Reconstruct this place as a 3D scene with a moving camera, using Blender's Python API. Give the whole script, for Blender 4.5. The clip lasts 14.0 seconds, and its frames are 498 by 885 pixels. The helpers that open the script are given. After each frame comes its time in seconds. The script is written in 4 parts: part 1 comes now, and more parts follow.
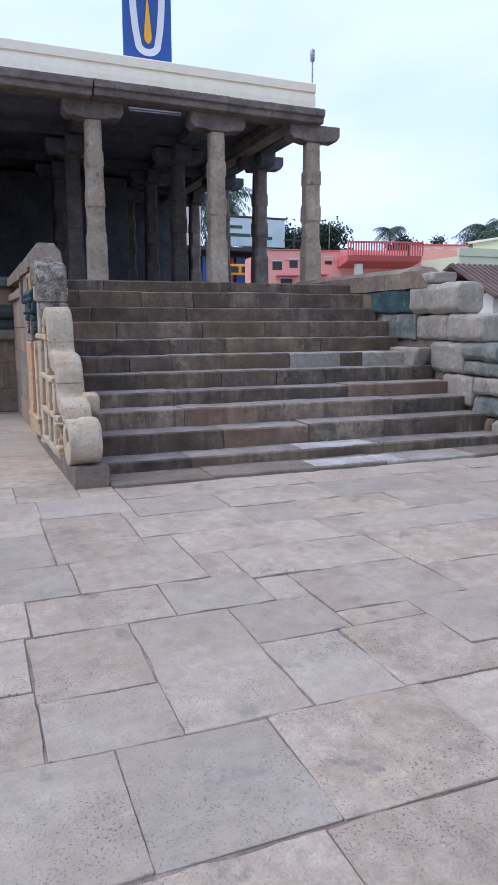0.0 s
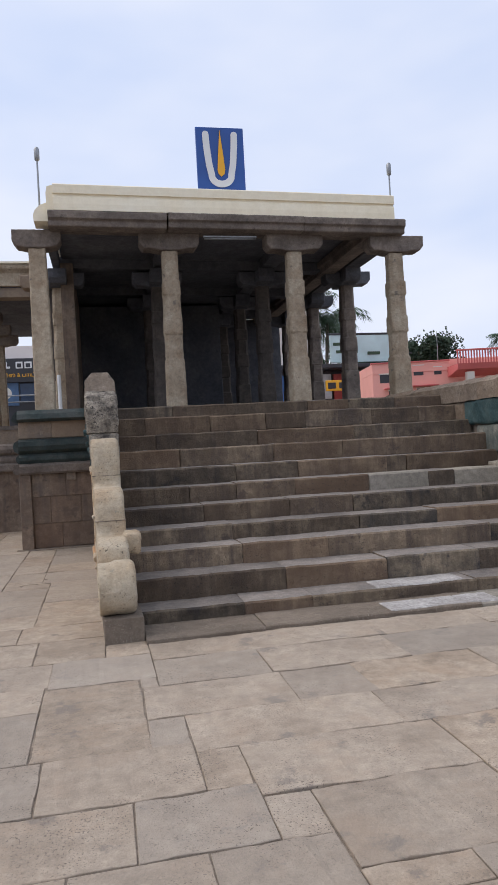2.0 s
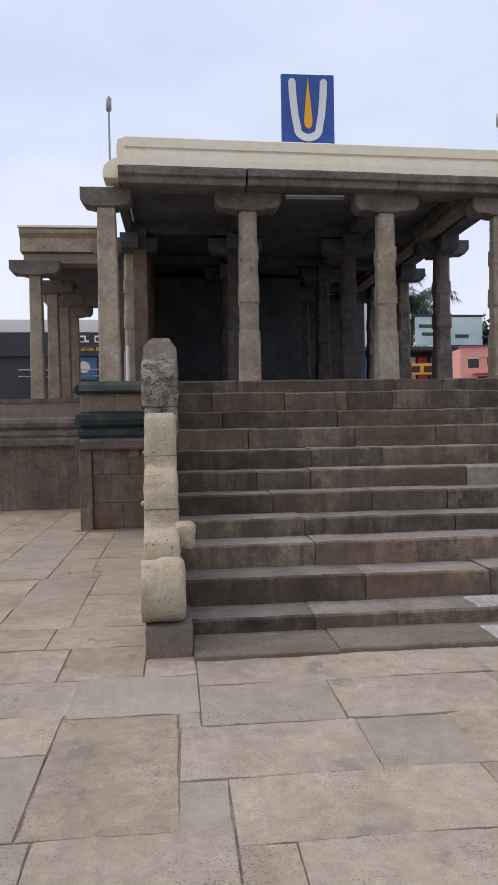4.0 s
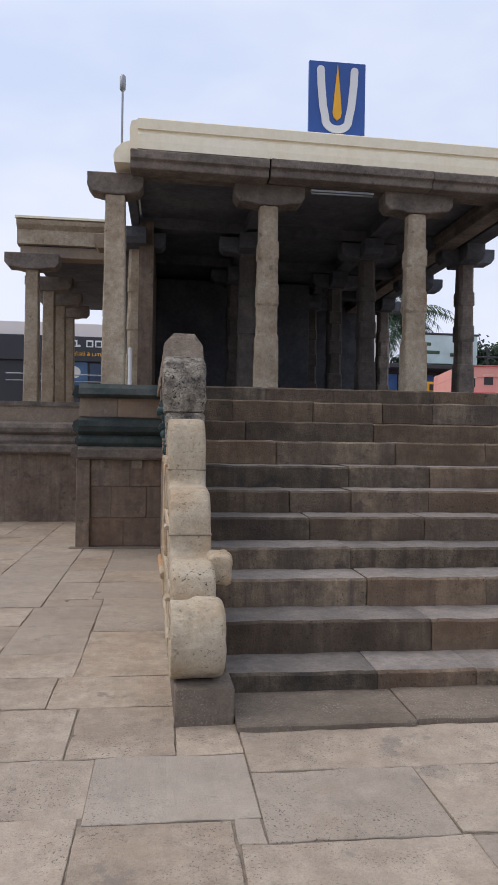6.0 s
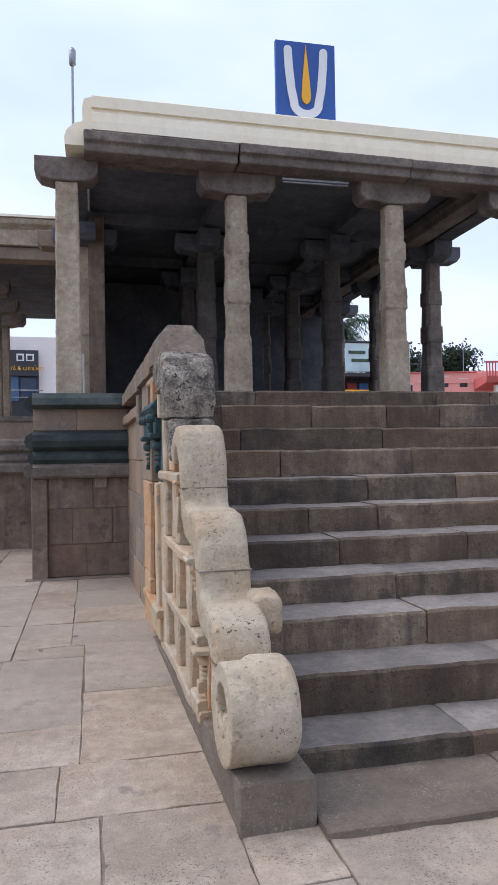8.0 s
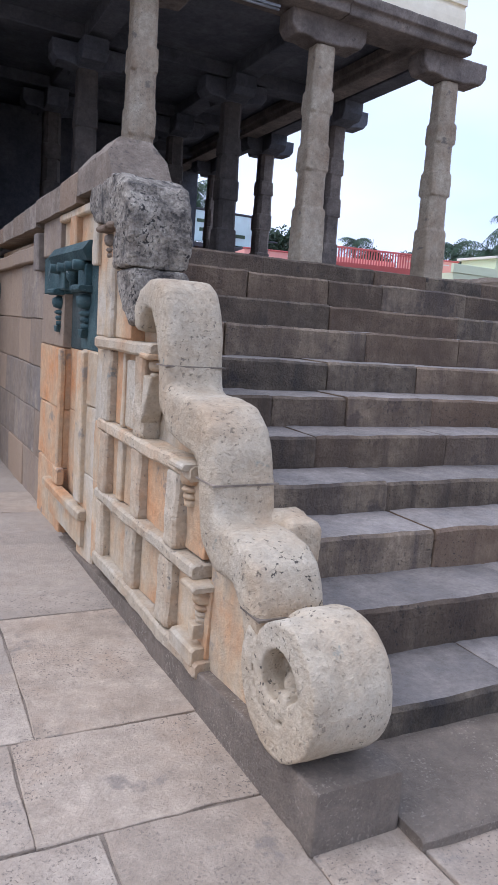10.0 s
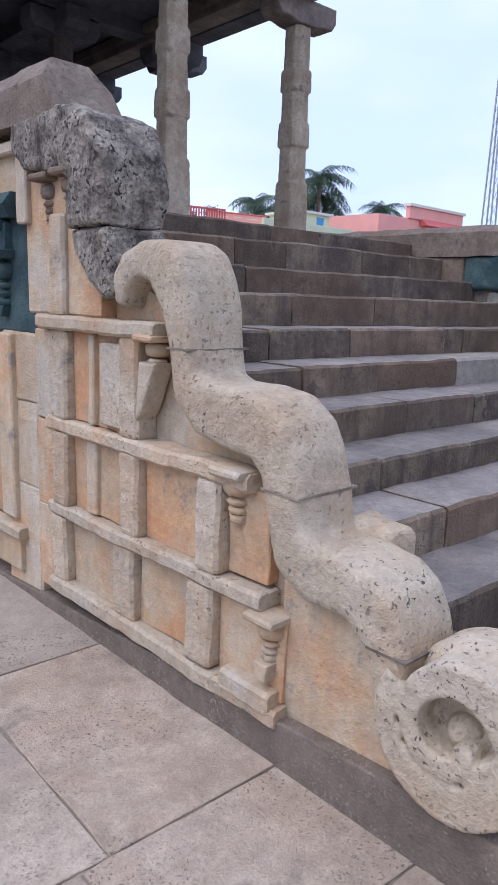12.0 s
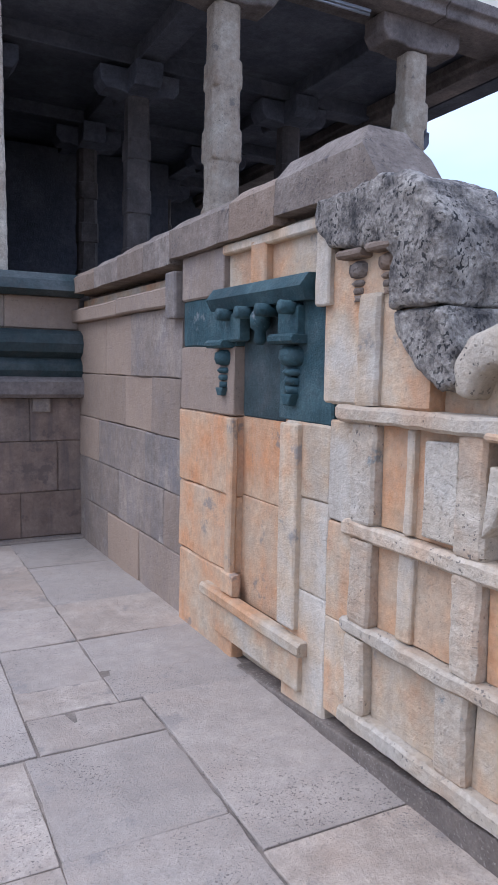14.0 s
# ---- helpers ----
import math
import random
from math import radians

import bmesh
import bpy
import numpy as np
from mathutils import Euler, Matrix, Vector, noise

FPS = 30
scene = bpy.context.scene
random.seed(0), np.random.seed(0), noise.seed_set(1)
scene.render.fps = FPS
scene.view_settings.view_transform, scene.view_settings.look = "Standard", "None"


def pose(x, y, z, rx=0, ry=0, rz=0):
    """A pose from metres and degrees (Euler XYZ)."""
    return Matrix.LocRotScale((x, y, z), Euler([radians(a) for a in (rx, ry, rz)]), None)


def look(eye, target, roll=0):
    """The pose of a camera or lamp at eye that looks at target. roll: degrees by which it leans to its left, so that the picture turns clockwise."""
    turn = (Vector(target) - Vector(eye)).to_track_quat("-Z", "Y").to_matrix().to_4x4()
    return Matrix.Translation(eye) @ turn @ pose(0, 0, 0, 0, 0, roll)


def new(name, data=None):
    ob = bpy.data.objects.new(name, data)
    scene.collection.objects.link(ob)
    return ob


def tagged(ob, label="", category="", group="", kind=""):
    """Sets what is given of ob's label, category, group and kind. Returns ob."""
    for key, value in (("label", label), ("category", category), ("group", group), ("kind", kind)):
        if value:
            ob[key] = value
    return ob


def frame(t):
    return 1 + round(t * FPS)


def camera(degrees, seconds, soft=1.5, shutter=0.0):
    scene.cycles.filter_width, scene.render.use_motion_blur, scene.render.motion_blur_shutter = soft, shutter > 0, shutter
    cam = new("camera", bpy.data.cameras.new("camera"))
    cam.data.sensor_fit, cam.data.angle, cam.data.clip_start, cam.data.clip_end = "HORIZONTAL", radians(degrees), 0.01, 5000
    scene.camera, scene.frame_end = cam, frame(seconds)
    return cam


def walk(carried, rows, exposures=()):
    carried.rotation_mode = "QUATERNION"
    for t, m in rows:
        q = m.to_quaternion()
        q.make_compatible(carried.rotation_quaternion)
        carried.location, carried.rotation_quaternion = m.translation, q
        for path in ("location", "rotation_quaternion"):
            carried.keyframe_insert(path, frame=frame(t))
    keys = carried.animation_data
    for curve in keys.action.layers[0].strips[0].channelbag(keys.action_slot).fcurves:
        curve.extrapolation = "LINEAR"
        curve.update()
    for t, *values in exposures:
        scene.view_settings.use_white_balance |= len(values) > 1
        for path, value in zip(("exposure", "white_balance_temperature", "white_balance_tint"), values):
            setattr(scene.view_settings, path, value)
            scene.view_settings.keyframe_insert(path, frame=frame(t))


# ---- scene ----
cam = camera(38.4, 14.0, 0.75)
PATH = [
    (0, (-0.807, -6.249, 1.425), (-0.095, -4.409, 1.098), -0.2),
    (0.5, (-0.626, -6.162, 1.439), (-0.007, -4.274, 1.208), -3.9),
    (1, (-0.365, -6.063, 1.46), (0.168, -4.139, 1.342), -0.0),
    (1.5, (-0.172, -5.812, 1.458), (0.429, -3.907, 1.35), -0.3),
    (2, (0.02, -5.584, 1.479), (0.428, -3.626, 1.482), -3.1),
    (2.2, (0.089, -5.502, 1.478), (0.287, -3.512, 1.507), -1.1),
    (4.3, (0.222, -4.429, 1.459), (0.415, -2.439, 1.414), -1.0),
    (4.5, (0.191, -4.332, 1.446), (0.437, -2.348, 1.407), -0.1),
    (5, (0.039, -4.146, 1.471), (0.454, -2.189, 1.468), -1.9),
    (5.5, (-0.038, -3.915, 1.451), (0.261, -1.939, 1.371), -1.1),
    (6, (-0.097, -3.64, 1.457), (0.14, -1.654, 1.452), 0.9),
    (6.5, (-0.223, -3.38, 1.426), (0.12, -1.41, 1.41), 2.6),
    (7, (-0.337, -3.132, 1.443), (0.056, -1.171, 1.421), 0.1),
    (7.2, (-0.377, -3.051, 1.44), (-0.017, -1.084, 1.485), -0.8),
    (9.3, (-0.836, -1.854, 1.435), (-0.181, 0.026, 1.247), 1.1),
    (9.5, (-0.883, -1.739, 1.435), (-0.191, 0.116, 1.151), 2.3),
    (10, (-1.041, -1.469, 1.417), (-0.154, 0.296, 1.107), 4.2),
    (10.5, (-1.136, -1.226, 1.426), (-0.228, 0.531, 1.128), 0.2),
    (11, (-1.198, -0.937, 1.426), (-0.248, 0.795, 1.112), 3.0),
    (11.5, (-1.323, -0.737, 1.42), (-0.153, 0.851, 1.089), 1.8),
    (12, (-1.447, -0.592, 1.421), (-0.138, 0.868, 1.026), 2.0),
    (12.5, (-1.475, -0.445, 1.416), (-0.28, 1.104, 1.003), 0.5),
    (13, (-1.477, -0.281, 1.439), (-0.39, 1.372, 1.149), 0.3),
    (13.5, (-1.509, -0.113, 1.429), (-0.469, 1.571, 1.148), 1.7),
    (14, (-1.599, 0.064, 1.46), (-0.69, 1.833, 1.25), 1.1),
]
EXPOSURES = ((0.0, 0.4, 5600, 16), (0.5, 0.2, 6100, 15), (1.5, 0.11, 6600, 14), (5.0, 0.08, 6600, 14), (6.5, 0.09, 6600, 14), (9.3, 0.58, 5700, 17), (11.0, 0.47, 5700, 18), (12.0, 0.43, 5700, 20), (14.0, 0.6, 5250, 18))
walk(cam, [(t, look(eye, target, roll)) for t, eye, target, roll in PATH], EXPOSURES)

# ---- world, sun ----
world = bpy.data.worlds.new("overcast_sky")
scene.world = world
world.use_nodes = True
wn, wl = world.node_tree.nodes, world.node_tree.links
wn.clear()
SUN_EL, SUN_AZ = radians(58), radians(285)
sky = wn.new("ShaderNodeTexSky")
sky.sky_type = "NISHITA"
sky.sun_disc = False
sky.sun_elevation, sky.sun_rotation = SUN_EL, SUN_AZ
sky.air_density, sky.dust_density = 1.0, 3.0
wtc = wn.new("ShaderNodeTexCoord")
wmap = wn.new("ShaderNodeMapping")
wmap.inputs["Scale"].default_value = (1.2, 1.2, 3.0)
wno = wn.new("ShaderNodeTexNoise")
wno.inputs["Scale"].default_value, wno.inputs["Detail"].default_value = 1.6, 4.0
wramp = wn.new("ShaderNodeValToRGB")
wramp.color_ramp.elements[0].position, wramp.color_ramp.elements[0].color = 0.38, (5.95, 7.1, 9.25, 1)
wramp.color_ramp.elements[1].position, wramp.color_ramp.elements[1].color = 0.66, (7.93, 8.6, 9.72, 1)
wmix = wn.new("ShaderNodeMixRGB")
wmix.inputs[0].default_value = 0.86
wbg, wout = wn.new("ShaderNodeBackground"), wn.new("ShaderNodeOutputWorld")
wbg.inputs["Strength"].default_value = 0.106
wl.new(wtc.outputs["Generated"], wmap.inputs["Vector"])
wl.new(wmap.outputs[0], wno.inputs["Vector"])
wl.new(wno.outputs[0], wramp.inputs[0])
wl.new(sky.outputs[0], wmix.inputs[1])
wl.new(wramp.outputs[0], wmix.inputs[2])
wl.new(wmix.outputs[0], wbg.inputs["Color"])
wl.new(wbg.outputs[0], wout.inputs["Surface"])
sun_data = bpy.data.lights.new("sun", "SUN")
sun_data.energy, sun_data.angle, sun_data.color = 1.4, radians(50), (1.0, 0.95, 0.88)
sun = new("sun", sun_data)
sun_dir = Vector((math.sin(SUN_AZ) * math.cos(SUN_EL), math.cos(SUN_AZ) * math.cos(SUN_EL), math.sin(SUN_EL)))
sun.matrix_world = look(sun_dir * 60, (0, 0, 0))


# ---- materials ----
def rgb(c):
    return (c[0], c[1], c[2], 1.0)


def stone(name, dark, base, light, scale=1.2, grain=45.0, pits=0.3, pit_colour=(0.05, 0.05, 0.05), stain=0.35,
          stain_colour=(0.07, 0.065, 0.06), bump=0.5, rough=0.85, spread=0.18, streak=0.0, grit=0.85, tint=None, tint_amount=0.5, patch=None, patch_at=0.62, spots=(0.3, 0.7), pit_at=0.66, relief=0.5, blotch=0.9, detail=(5.0, 0.6)):
    m = bpy.data.materials.new(name)
    m.use_nodes = True
    n, l = m.node_tree.nodes, m.node_tree.links
    bs = n["Principled BSDF"]
    geo, oi = n.new("ShaderNodeNewGeometry"), n.new("ShaderNodeObjectInfo")
    off = n.new("ShaderNodeVectorMath")
    off.operation = "MULTIPLY_ADD"
    comb = n.new("ShaderNodeCombineXYZ")
    for k in range(3):
        l.new(oi.outputs["Random"], comb.inputs[k])
    off.inputs[1].default_value = (7.0, 11.0, 5.0)
    l.new(comb.outputs[0], off.inputs[0])
    l.new(geo.outputs["Position"], off.inputs[2])

    def tex(sc, det, ro=0.6, src=None):
        t = n.new("ShaderNodeTexNoise")
        t.inputs["Scale"].default_value, t.inputs["Detail"].default_value, t.inputs["Roughness"].default_value = sc, det, ro
        l.new(src or off.outputs[0], t.inputs["Vector"])
        return t

    def ramp(src, a, b, ca=(0, 0, 0), cb=(1, 1, 1)):
        r = n.new("ShaderNodeValToRGB")
        r.color_ramp.elements[0].position, r.color_ramp.elements[0].color = a, rgb(ca)
        r.color_ramp.elements[1].position, r.color_ramp.elements[1].color = b, rgb(cb)
        l.new(src, r.inputs[0])
        return r

    def mix(kind, f, a, b):
        x = n.new("ShaderNodeMixRGB")
        x.blend_type = kind
        for k, v in enumerate((f, a, b)):
            if isinstance(v, (int, float)):
                x.inputs[k].default_value = v
            elif isinstance(v, tuple):
                x.inputs[k].default_value = rgb(v)
            else:
                l.new(v, x.inputs[k])
        return x.outputs[0]

    big = tex(scale, detail[0], detail[1])
    c = ramp(big.outputs[0], spots[0], spots[1], dark, light)
    mid = c.color_ramp.elements.new(0.5)
    mid.color = rgb(base)
    col = c.outputs[0]
    fine = tex(grain, 4.0, 0.7)
    f = ramp(fine.outputs[0], 0.25, 0.75, (0.76, 0.76, 0.76), (1.2, 1.19, 1.18))
    col = mix("MULTIPLY", grit, col, f.outputs[0])
    blot = tex(scale * 6.0 + 2.0, 5.0, 0.7)
    bl = ramp(blot.outputs[0], 0.3, 0.7, (0.72, 0.71, 0.7), (1.2, 1.2, 1.2))
    col = mix("MULTIPLY", blotch, col, bl.outputs[0])
    if stain:
        st = tex(scale * 2.3, 7.0, 0.7)
        s = ramp(st.outputs[0], 0.5, 0.72)
        amount = n.new("ShaderNodeMath")
        amount.operation = "MULTIPLY"
        amount.inputs[1].default_value = stain
        l.new(s.outputs[0], amount.inputs[0])
        col = mix("MIX", amount.outputs[0], col, stain_colour)
    if streak:
        mp = n.new("ShaderNodeMapping")
        mp.inputs["Scale"].default_value = (9.0, 9.0, 0.8)
        l.new(off.outputs[0], mp.inputs["Vector"])
        sk = tex(1.0, 4.0, 0.65, mp.outputs[0])
        s2 = ramp(sk.outputs[0], 0.48, 0.68)
        am2 = n.new("ShaderNodeMath")
        am2.operation = "MULTIPLY"
        am2.inputs[1].default_value = streak
        l.new(s2.outputs[0], am2.inputs[0])
        col = mix("MIX", am2.outputs[0], col, stain_colour)
    if patch:
        pt = tex(scale * 1.7 + 1.3, 6.0, 0.65)
        pr = ramp(pt.outputs[0], patch_at, patch_at + 0.06)
        am3 = n.new("ShaderNodeMath")
        am3.operation = "MULTIPLY"
        am3.inputs[1].default_value = 0.75
        l.new(pr.outputs[0], am3.inputs[0])
        col = mix("MIX", am3.outputs[0], col, patch)
    if tint:
        turn = n.new("ShaderNodeMath")
        turn.operation = "MULTIPLY"
        turn.inputs[1].default_value = 13.7
        l.new(oi.outputs["Random"], turn.inputs[0])
        fr = n.new("ShaderNodeMath")
        fr.operation = "FRACT"
        l.new(turn.outputs[0], fr.inputs[0])
        am4 = n.new("ShaderNodeMath")
        am4.operation = "MULTIPLY"
        am4.inputs[1].default_value = tint_amount
        l.new(fr.outputs[0], am4.inputs[0])
        col = mix("MIX", am4.outputs[0], col, tint)
    pit = tex(grain * 1.15, 2.5, 0.55)
    p = ramp(pit.outputs[0], pit_at, pit_at + 0.035)
    if pits:
        am = n.new("ShaderNodeMath")
        am.operation = "MULTIPLY"
        am.inputs[1].default_value = pits
        where = tex(scale * 1.3 + 0.7, 3.0)
        cluster = ramp(where.outputs[0], 0.42, 0.62, (0.12, 0.12, 0.12))
        keep = n.new("ShaderNodeMath")
        keep.operation = "MULTIPLY"
        l.new(p.outputs[0], keep.inputs[0])
        l.new(cluster.outputs[0], keep.inputs[1])
        l.new(keep.outputs[0], am.inputs[0])
        col = mix("MIX", am.outputs[0], col, pit_colour)
    hsv = n.new("ShaderNodeHueSaturation")
    val = n.new("ShaderNodeMapRange")
    val.inputs["To Min"].default_value, val.inputs["To Max"].default_value = 1 - spread, 1 + spread
    l.new(oi.outputs["Random"], val.inputs["Value"])
    l.new(val.outputs[0], hsv.inputs["Value"])
    l.new(col, hsv.inputs["Color"])
    l.new(hsv.outputs[0], bs.inputs["Base Color"])
    h1 = n.new("ShaderNodeMath")
    h1.operation = "MULTIPLY_ADD"
    h1.inputs[1].default_value = -0.6
    l.new(p.outputs[0], h1.inputs[0])
    l.new(fine.outputs[0], h1.inputs[2])
    h2 = n.new("ShaderNodeMath")
    h2.operation = "MULTIPLY_ADD"
    h2.inputs[1].default_value = relief
    l.new(blot.outputs[0], h2.inputs[0])
    l.new(h1.outputs[0], h2.inputs[2])
    b = n.new("ShaderNodeBump")
    b.inputs["Strength"].default_value, b.inputs["Distance"].default_value = bump, 0.012
    l.new(h2.outputs[0], b.inputs["Height"])
    l.new(b.outputs[0], bs.inputs["Normal"])
    bs.inputs["Roughness"].default_value = rough
    bs.inputs["Specular IOR Level"].default_value = 0.3
    return m


def plain(name, colour, rough=0.6, metal=0.0, vary=0.12, scale=3.0):
    m = bpy.data.materials.new(name)
    m.use_nodes = True
    n, l = m.node_tree.nodes, m.node_tree.links
    bs = n["Principled BSDF"]
    geo, t, r = n.new("ShaderNodeNewGeometry"), n.new("ShaderNodeTexNoise"), n.new("ShaderNodeValToRGB")
    t.inputs["Scale"].default_value, t.inputs["Detail"].default_value = scale, 6.0
    l.new(geo.outputs["Position"], t.inputs["Vector"])
    l.new(t.outputs[0], r.inputs[0])
    r.color_ramp.elements[0].position, r.color_ramp.elements[1].position = 0.3, 0.7
    r.color_ramp.elements[0].color = rgb([v * (1 - vary) for v in colour])
    r.color_ramp.elements[1].color = rgb([min(1, v * (1 + vary)) for v in colour])
    l.new(r.outputs[0], bs.inputs["Base Color"])
    bs.inputs["Roughness"].default_value, bs.inputs["Metallic"].default_value = rough, metal
    return m


PAVING = stone("worn_granite_paving", (0.3, 0.232, 0.168), (0.405, 0.322, 0.24), (0.475, 0.39, 0.3), 1.5, 90, 0.9, (0.15, 0.12, 0.095), 0.6, (0.41, 0.29, 0.195), 0.55, 0.7, 0.08, grit=0.95, tint=(0.325, 0.288, 0.245), tint_amount=0.6, patch=(0.2, 0.168, 0.14), patch_at=0.6, spots=(0.34, 0.66), pit_at=0.6, relief=0.9, detail=(8.0, 0.68))
JOINT = stone("joint_dirt", (0.12, 0.098, 0.077), (0.2, 0.162, 0.126), (0.3, 0.245, 0.19), 5, 60, 0.2)
# Stained granite, darkened further so the risers carry their side-facing shade.
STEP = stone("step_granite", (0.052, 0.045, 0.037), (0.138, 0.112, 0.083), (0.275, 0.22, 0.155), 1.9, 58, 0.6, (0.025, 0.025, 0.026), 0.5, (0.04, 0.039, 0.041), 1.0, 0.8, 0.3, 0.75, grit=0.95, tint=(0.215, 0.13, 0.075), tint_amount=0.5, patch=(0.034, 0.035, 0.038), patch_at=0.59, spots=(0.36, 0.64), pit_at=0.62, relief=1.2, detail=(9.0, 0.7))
RUST = stone("rust_stained_wall", (0.11, 0.083, 0.065), (0.21, 0.157, 0.118), (0.31, 0.245, 0.188), 1.6, 45, 0.3, (0.06, 0.052, 0.046), 0.6, (0.085, 0.078, 0.072), 0.6, 0.85, 0.1, 0.75, tint=(0.22, 0.125, 0.075), tint_amount=0.4, patch=(0.08, 0.07, 0.062), patch_at=0.58, relief=0.9, detail=(8.0, 0.68))
MOSS = stone("dark_green_moulding", (0.018, 0.03, 0.03), (0.035, 0.052, 0.05), (0.075, 0.085, 0.08), 2.5, 50, 0.15, (0.1, 0.1, 0.09), 0.5, (0.08, 0.07, 0.06), 0.4, 0.75, 0.1)
PLINTH = stone("dark_plinth_stone", (0.115, 0.092, 0.072), (0.185, 0.15, 0.118), (0.26, 0.21, 0.165), 3.5, 80, 0.85, (0.36, 0.31, 0.25), 0.45, (0.085, 0.07, 0.058), 0.9, 0.8, 0.1, tint=(0.25, 0.195, 0.14), tint_amount=0.3, pit_at=0.6, detail=(7.0, 0.7))
# Tread tone lightened for foot wear and for sky light put into the colour.
TREAD = stone("worn_skylit_tread", (0.155, 0.137, 0.123), (0.225, 0.197, 0.174), (0.32, 0.279, 0.243), 2.2, 55, 0.5, (0.1, 0.09, 0.082), 0.45, (0.13, 0.126, 0.128), 0.5, 0.65, 0.16, relief=0.8, detail=(7.0, 0.66))
PALE_STEP = stone("pale_step_stone", (0.22, 0.2, 0.17), (0.3, 0.27, 0.22), (0.36, 0.32, 0.27), 2, 50, 0.3)
CREAM = stone("cream_and_peach_lime_wash", (0.53, 0.295, 0.145), (0.52, 0.395, 0.255), (0.51, 0.445, 0.345), 2.2, 60, 0.4, (0.17, 0.14, 0.11), 0.4, (0.34, 0.275, 0.2), 0.6, 0.85, 0.1, 0.35, grit=0.45, patch=(0.22, 0.205, 0.18), patch_at=0.63, spots=(0.36, 0.64), pit_at=0.66, relief=0.9, blotch=0.65)
RIBSTONE = stone("pale_rib_stone", (0.47, 0.315, 0.19), (0.485, 0.395, 0.28), (0.525, 0.46, 0.36), 3.4, 50, 0.8, (0.12, 0.105, 0.09), 0.4, (0.31, 0.25, 0.18), 0.7, 0.85, 0.1, grit=0.6, patch=(0.17, 0.2, 0.19), patch_at=0.64, pit_at=0.63, relief=1.0, blotch=0.6)
TRUNK = stone("pale_carved_granite", (0.43, 0.315, 0.2), (0.47, 0.388, 0.278), (0.515, 0.455, 0.355), 2.2, 52, 0.95, (0.09, 0.075, 0.06), 0.4, (0.33, 0.255, 0.17), 0.8, 0.85, 0.05, grit=0.65, patch=(0.12, 0.185, 0.178), patch_at=0.64, pit_at=0.63, relief=1.0, blotch=0.6, detail=(7.0, 0.68))
PEACH = stone("peach_lime_wash", (0.55, 0.25, 0.1), (0.53, 0.325, 0.175), (0.48, 0.375, 0.25), 2.6, 60, 0.45, (0.2, 0.14, 0.1), 0.45, (0.4, 0.32, 0.22), 0.45, 0.85, 0.06, 0.3, grit=0.55, patch=(0.22, 0.19, 0.155), patch_at=0.61, pit_at=0.65, relief=0.8, blotch=0.7)
GREY = stone("grey_wall_stone", (0.15, 0.124, 0.1), (0.235, 0.192, 0.15), (0.32, 0.262, 0.2), 2.2, 50, 0.45, (0.08, 0.07, 0.06), 0.6, (0.135, 0.132, 0.14), 0.6, 0.85, 0.12, 0.35, tint=(0.32, 0.22, 0.14), tint_amount=0.75, patch=(0.34, 0.3, 0.24), patch_at=0.65, pit_at=0.64, relief=0.9, detail=(7.0, 0.68))
CAPSTONE = stone("grey_cap_stone", (0.13, 0.102, 0.078), (0.21, 0.168, 0.13), (0.31, 0.262, 0.208), 3.2, 60, 0.7, (0.07, 0.06, 0.05), 0.45, (0.1, 0.082, 0.068), 0.8, 0.85, 0.1, tint=(0.26, 0.165, 0.095), tint_amount=0.5, patch=(0.075, 0.065, 0.057), patch_at=0.6, pit_at=0.61, relief=1.0, detail=(8.0, 0.7))
HEAD = stone("lichen_blackened_stone", (0.07, 0.062, 0.054), (0.25, 0.218, 0.178), (0.47, 0.42, 0.34), 8.0, 55, 0.95, (0.03, 0.028, 0.026), 0.35, (0.1, 0.09, 0.08), 1.0, 0.9, 0.05, spots=(0.38, 0.64), pit_at=0.555, relief=0.9, detail=(10.0, 0.78))
GREEN = stone("green_painted_stone", (0.018, 0.042, 0.045), (0.032, 0.068, 0.072), (0.07, 0.115, 0.115), 3.0, 50, 0.3, (0.25, 0.27, 0.26), 0.35, (0.1, 0.11, 0.1), 0.6, 0.7, 0.1, patch=(0.2, 0.2, 0.185), patch_at=0.63, relief=0.8)
PILLAR = stone("granite_pillar", (0.28, 0.215, 0.15), (0.4, 0.328, 0.24), (0.48, 0.415, 0.315), 2.6, 60, 0.7, (0.1, 0.085, 0.07), 0.45, (0.3, 0.19, 0.11), 0.9, 0.85, 0.12, patch=(0.14, 0.125, 0.11), patch_at=0.63, pit_at=0.63, relief=1.0)
# Sooty stone whose bluish dark also paints in the hall's shade and haze.
SOOT_SHADE = stone("soot_and_shade_stone", (0.075, 0.08, 0.095), (0.105, 0.11, 0.125), (0.145, 0.147, 0.16), 1.5, 45, 0.2, (0.03, 0.03, 0.03), 0.4, (0.05, 0.05, 0.055), 0.5, 0.9, 0.15)
CORNICE = stone("weathered_cornice_stone", (0.12, 0.1, 0.085), (0.19, 0.158, 0.135), (0.27, 0.225, 0.185), 2.6, 50, 0.45, (0.06, 0.052, 0.045), 0.4, (0.08, 0.07, 0.06), 0.8, 0.85, 0.1, patch=(0.08, 0.07, 0.06), patch_at=0.63, pit_at=0.64, relief=1.0)
LIME = stone("cream_limewash", (0.84, 0.74, 0.54), (0.89, 0.8, 0.61), (0.9, 0.84, 0.68), 1.0, 30, 0.0, (0.3, 0.27, 0.22), 0.12, (0.66, 0.57, 0.4), 0.1, 0.8, 0.02, 0.1, grit=0.15, relief=0.1, blotch=0.15)
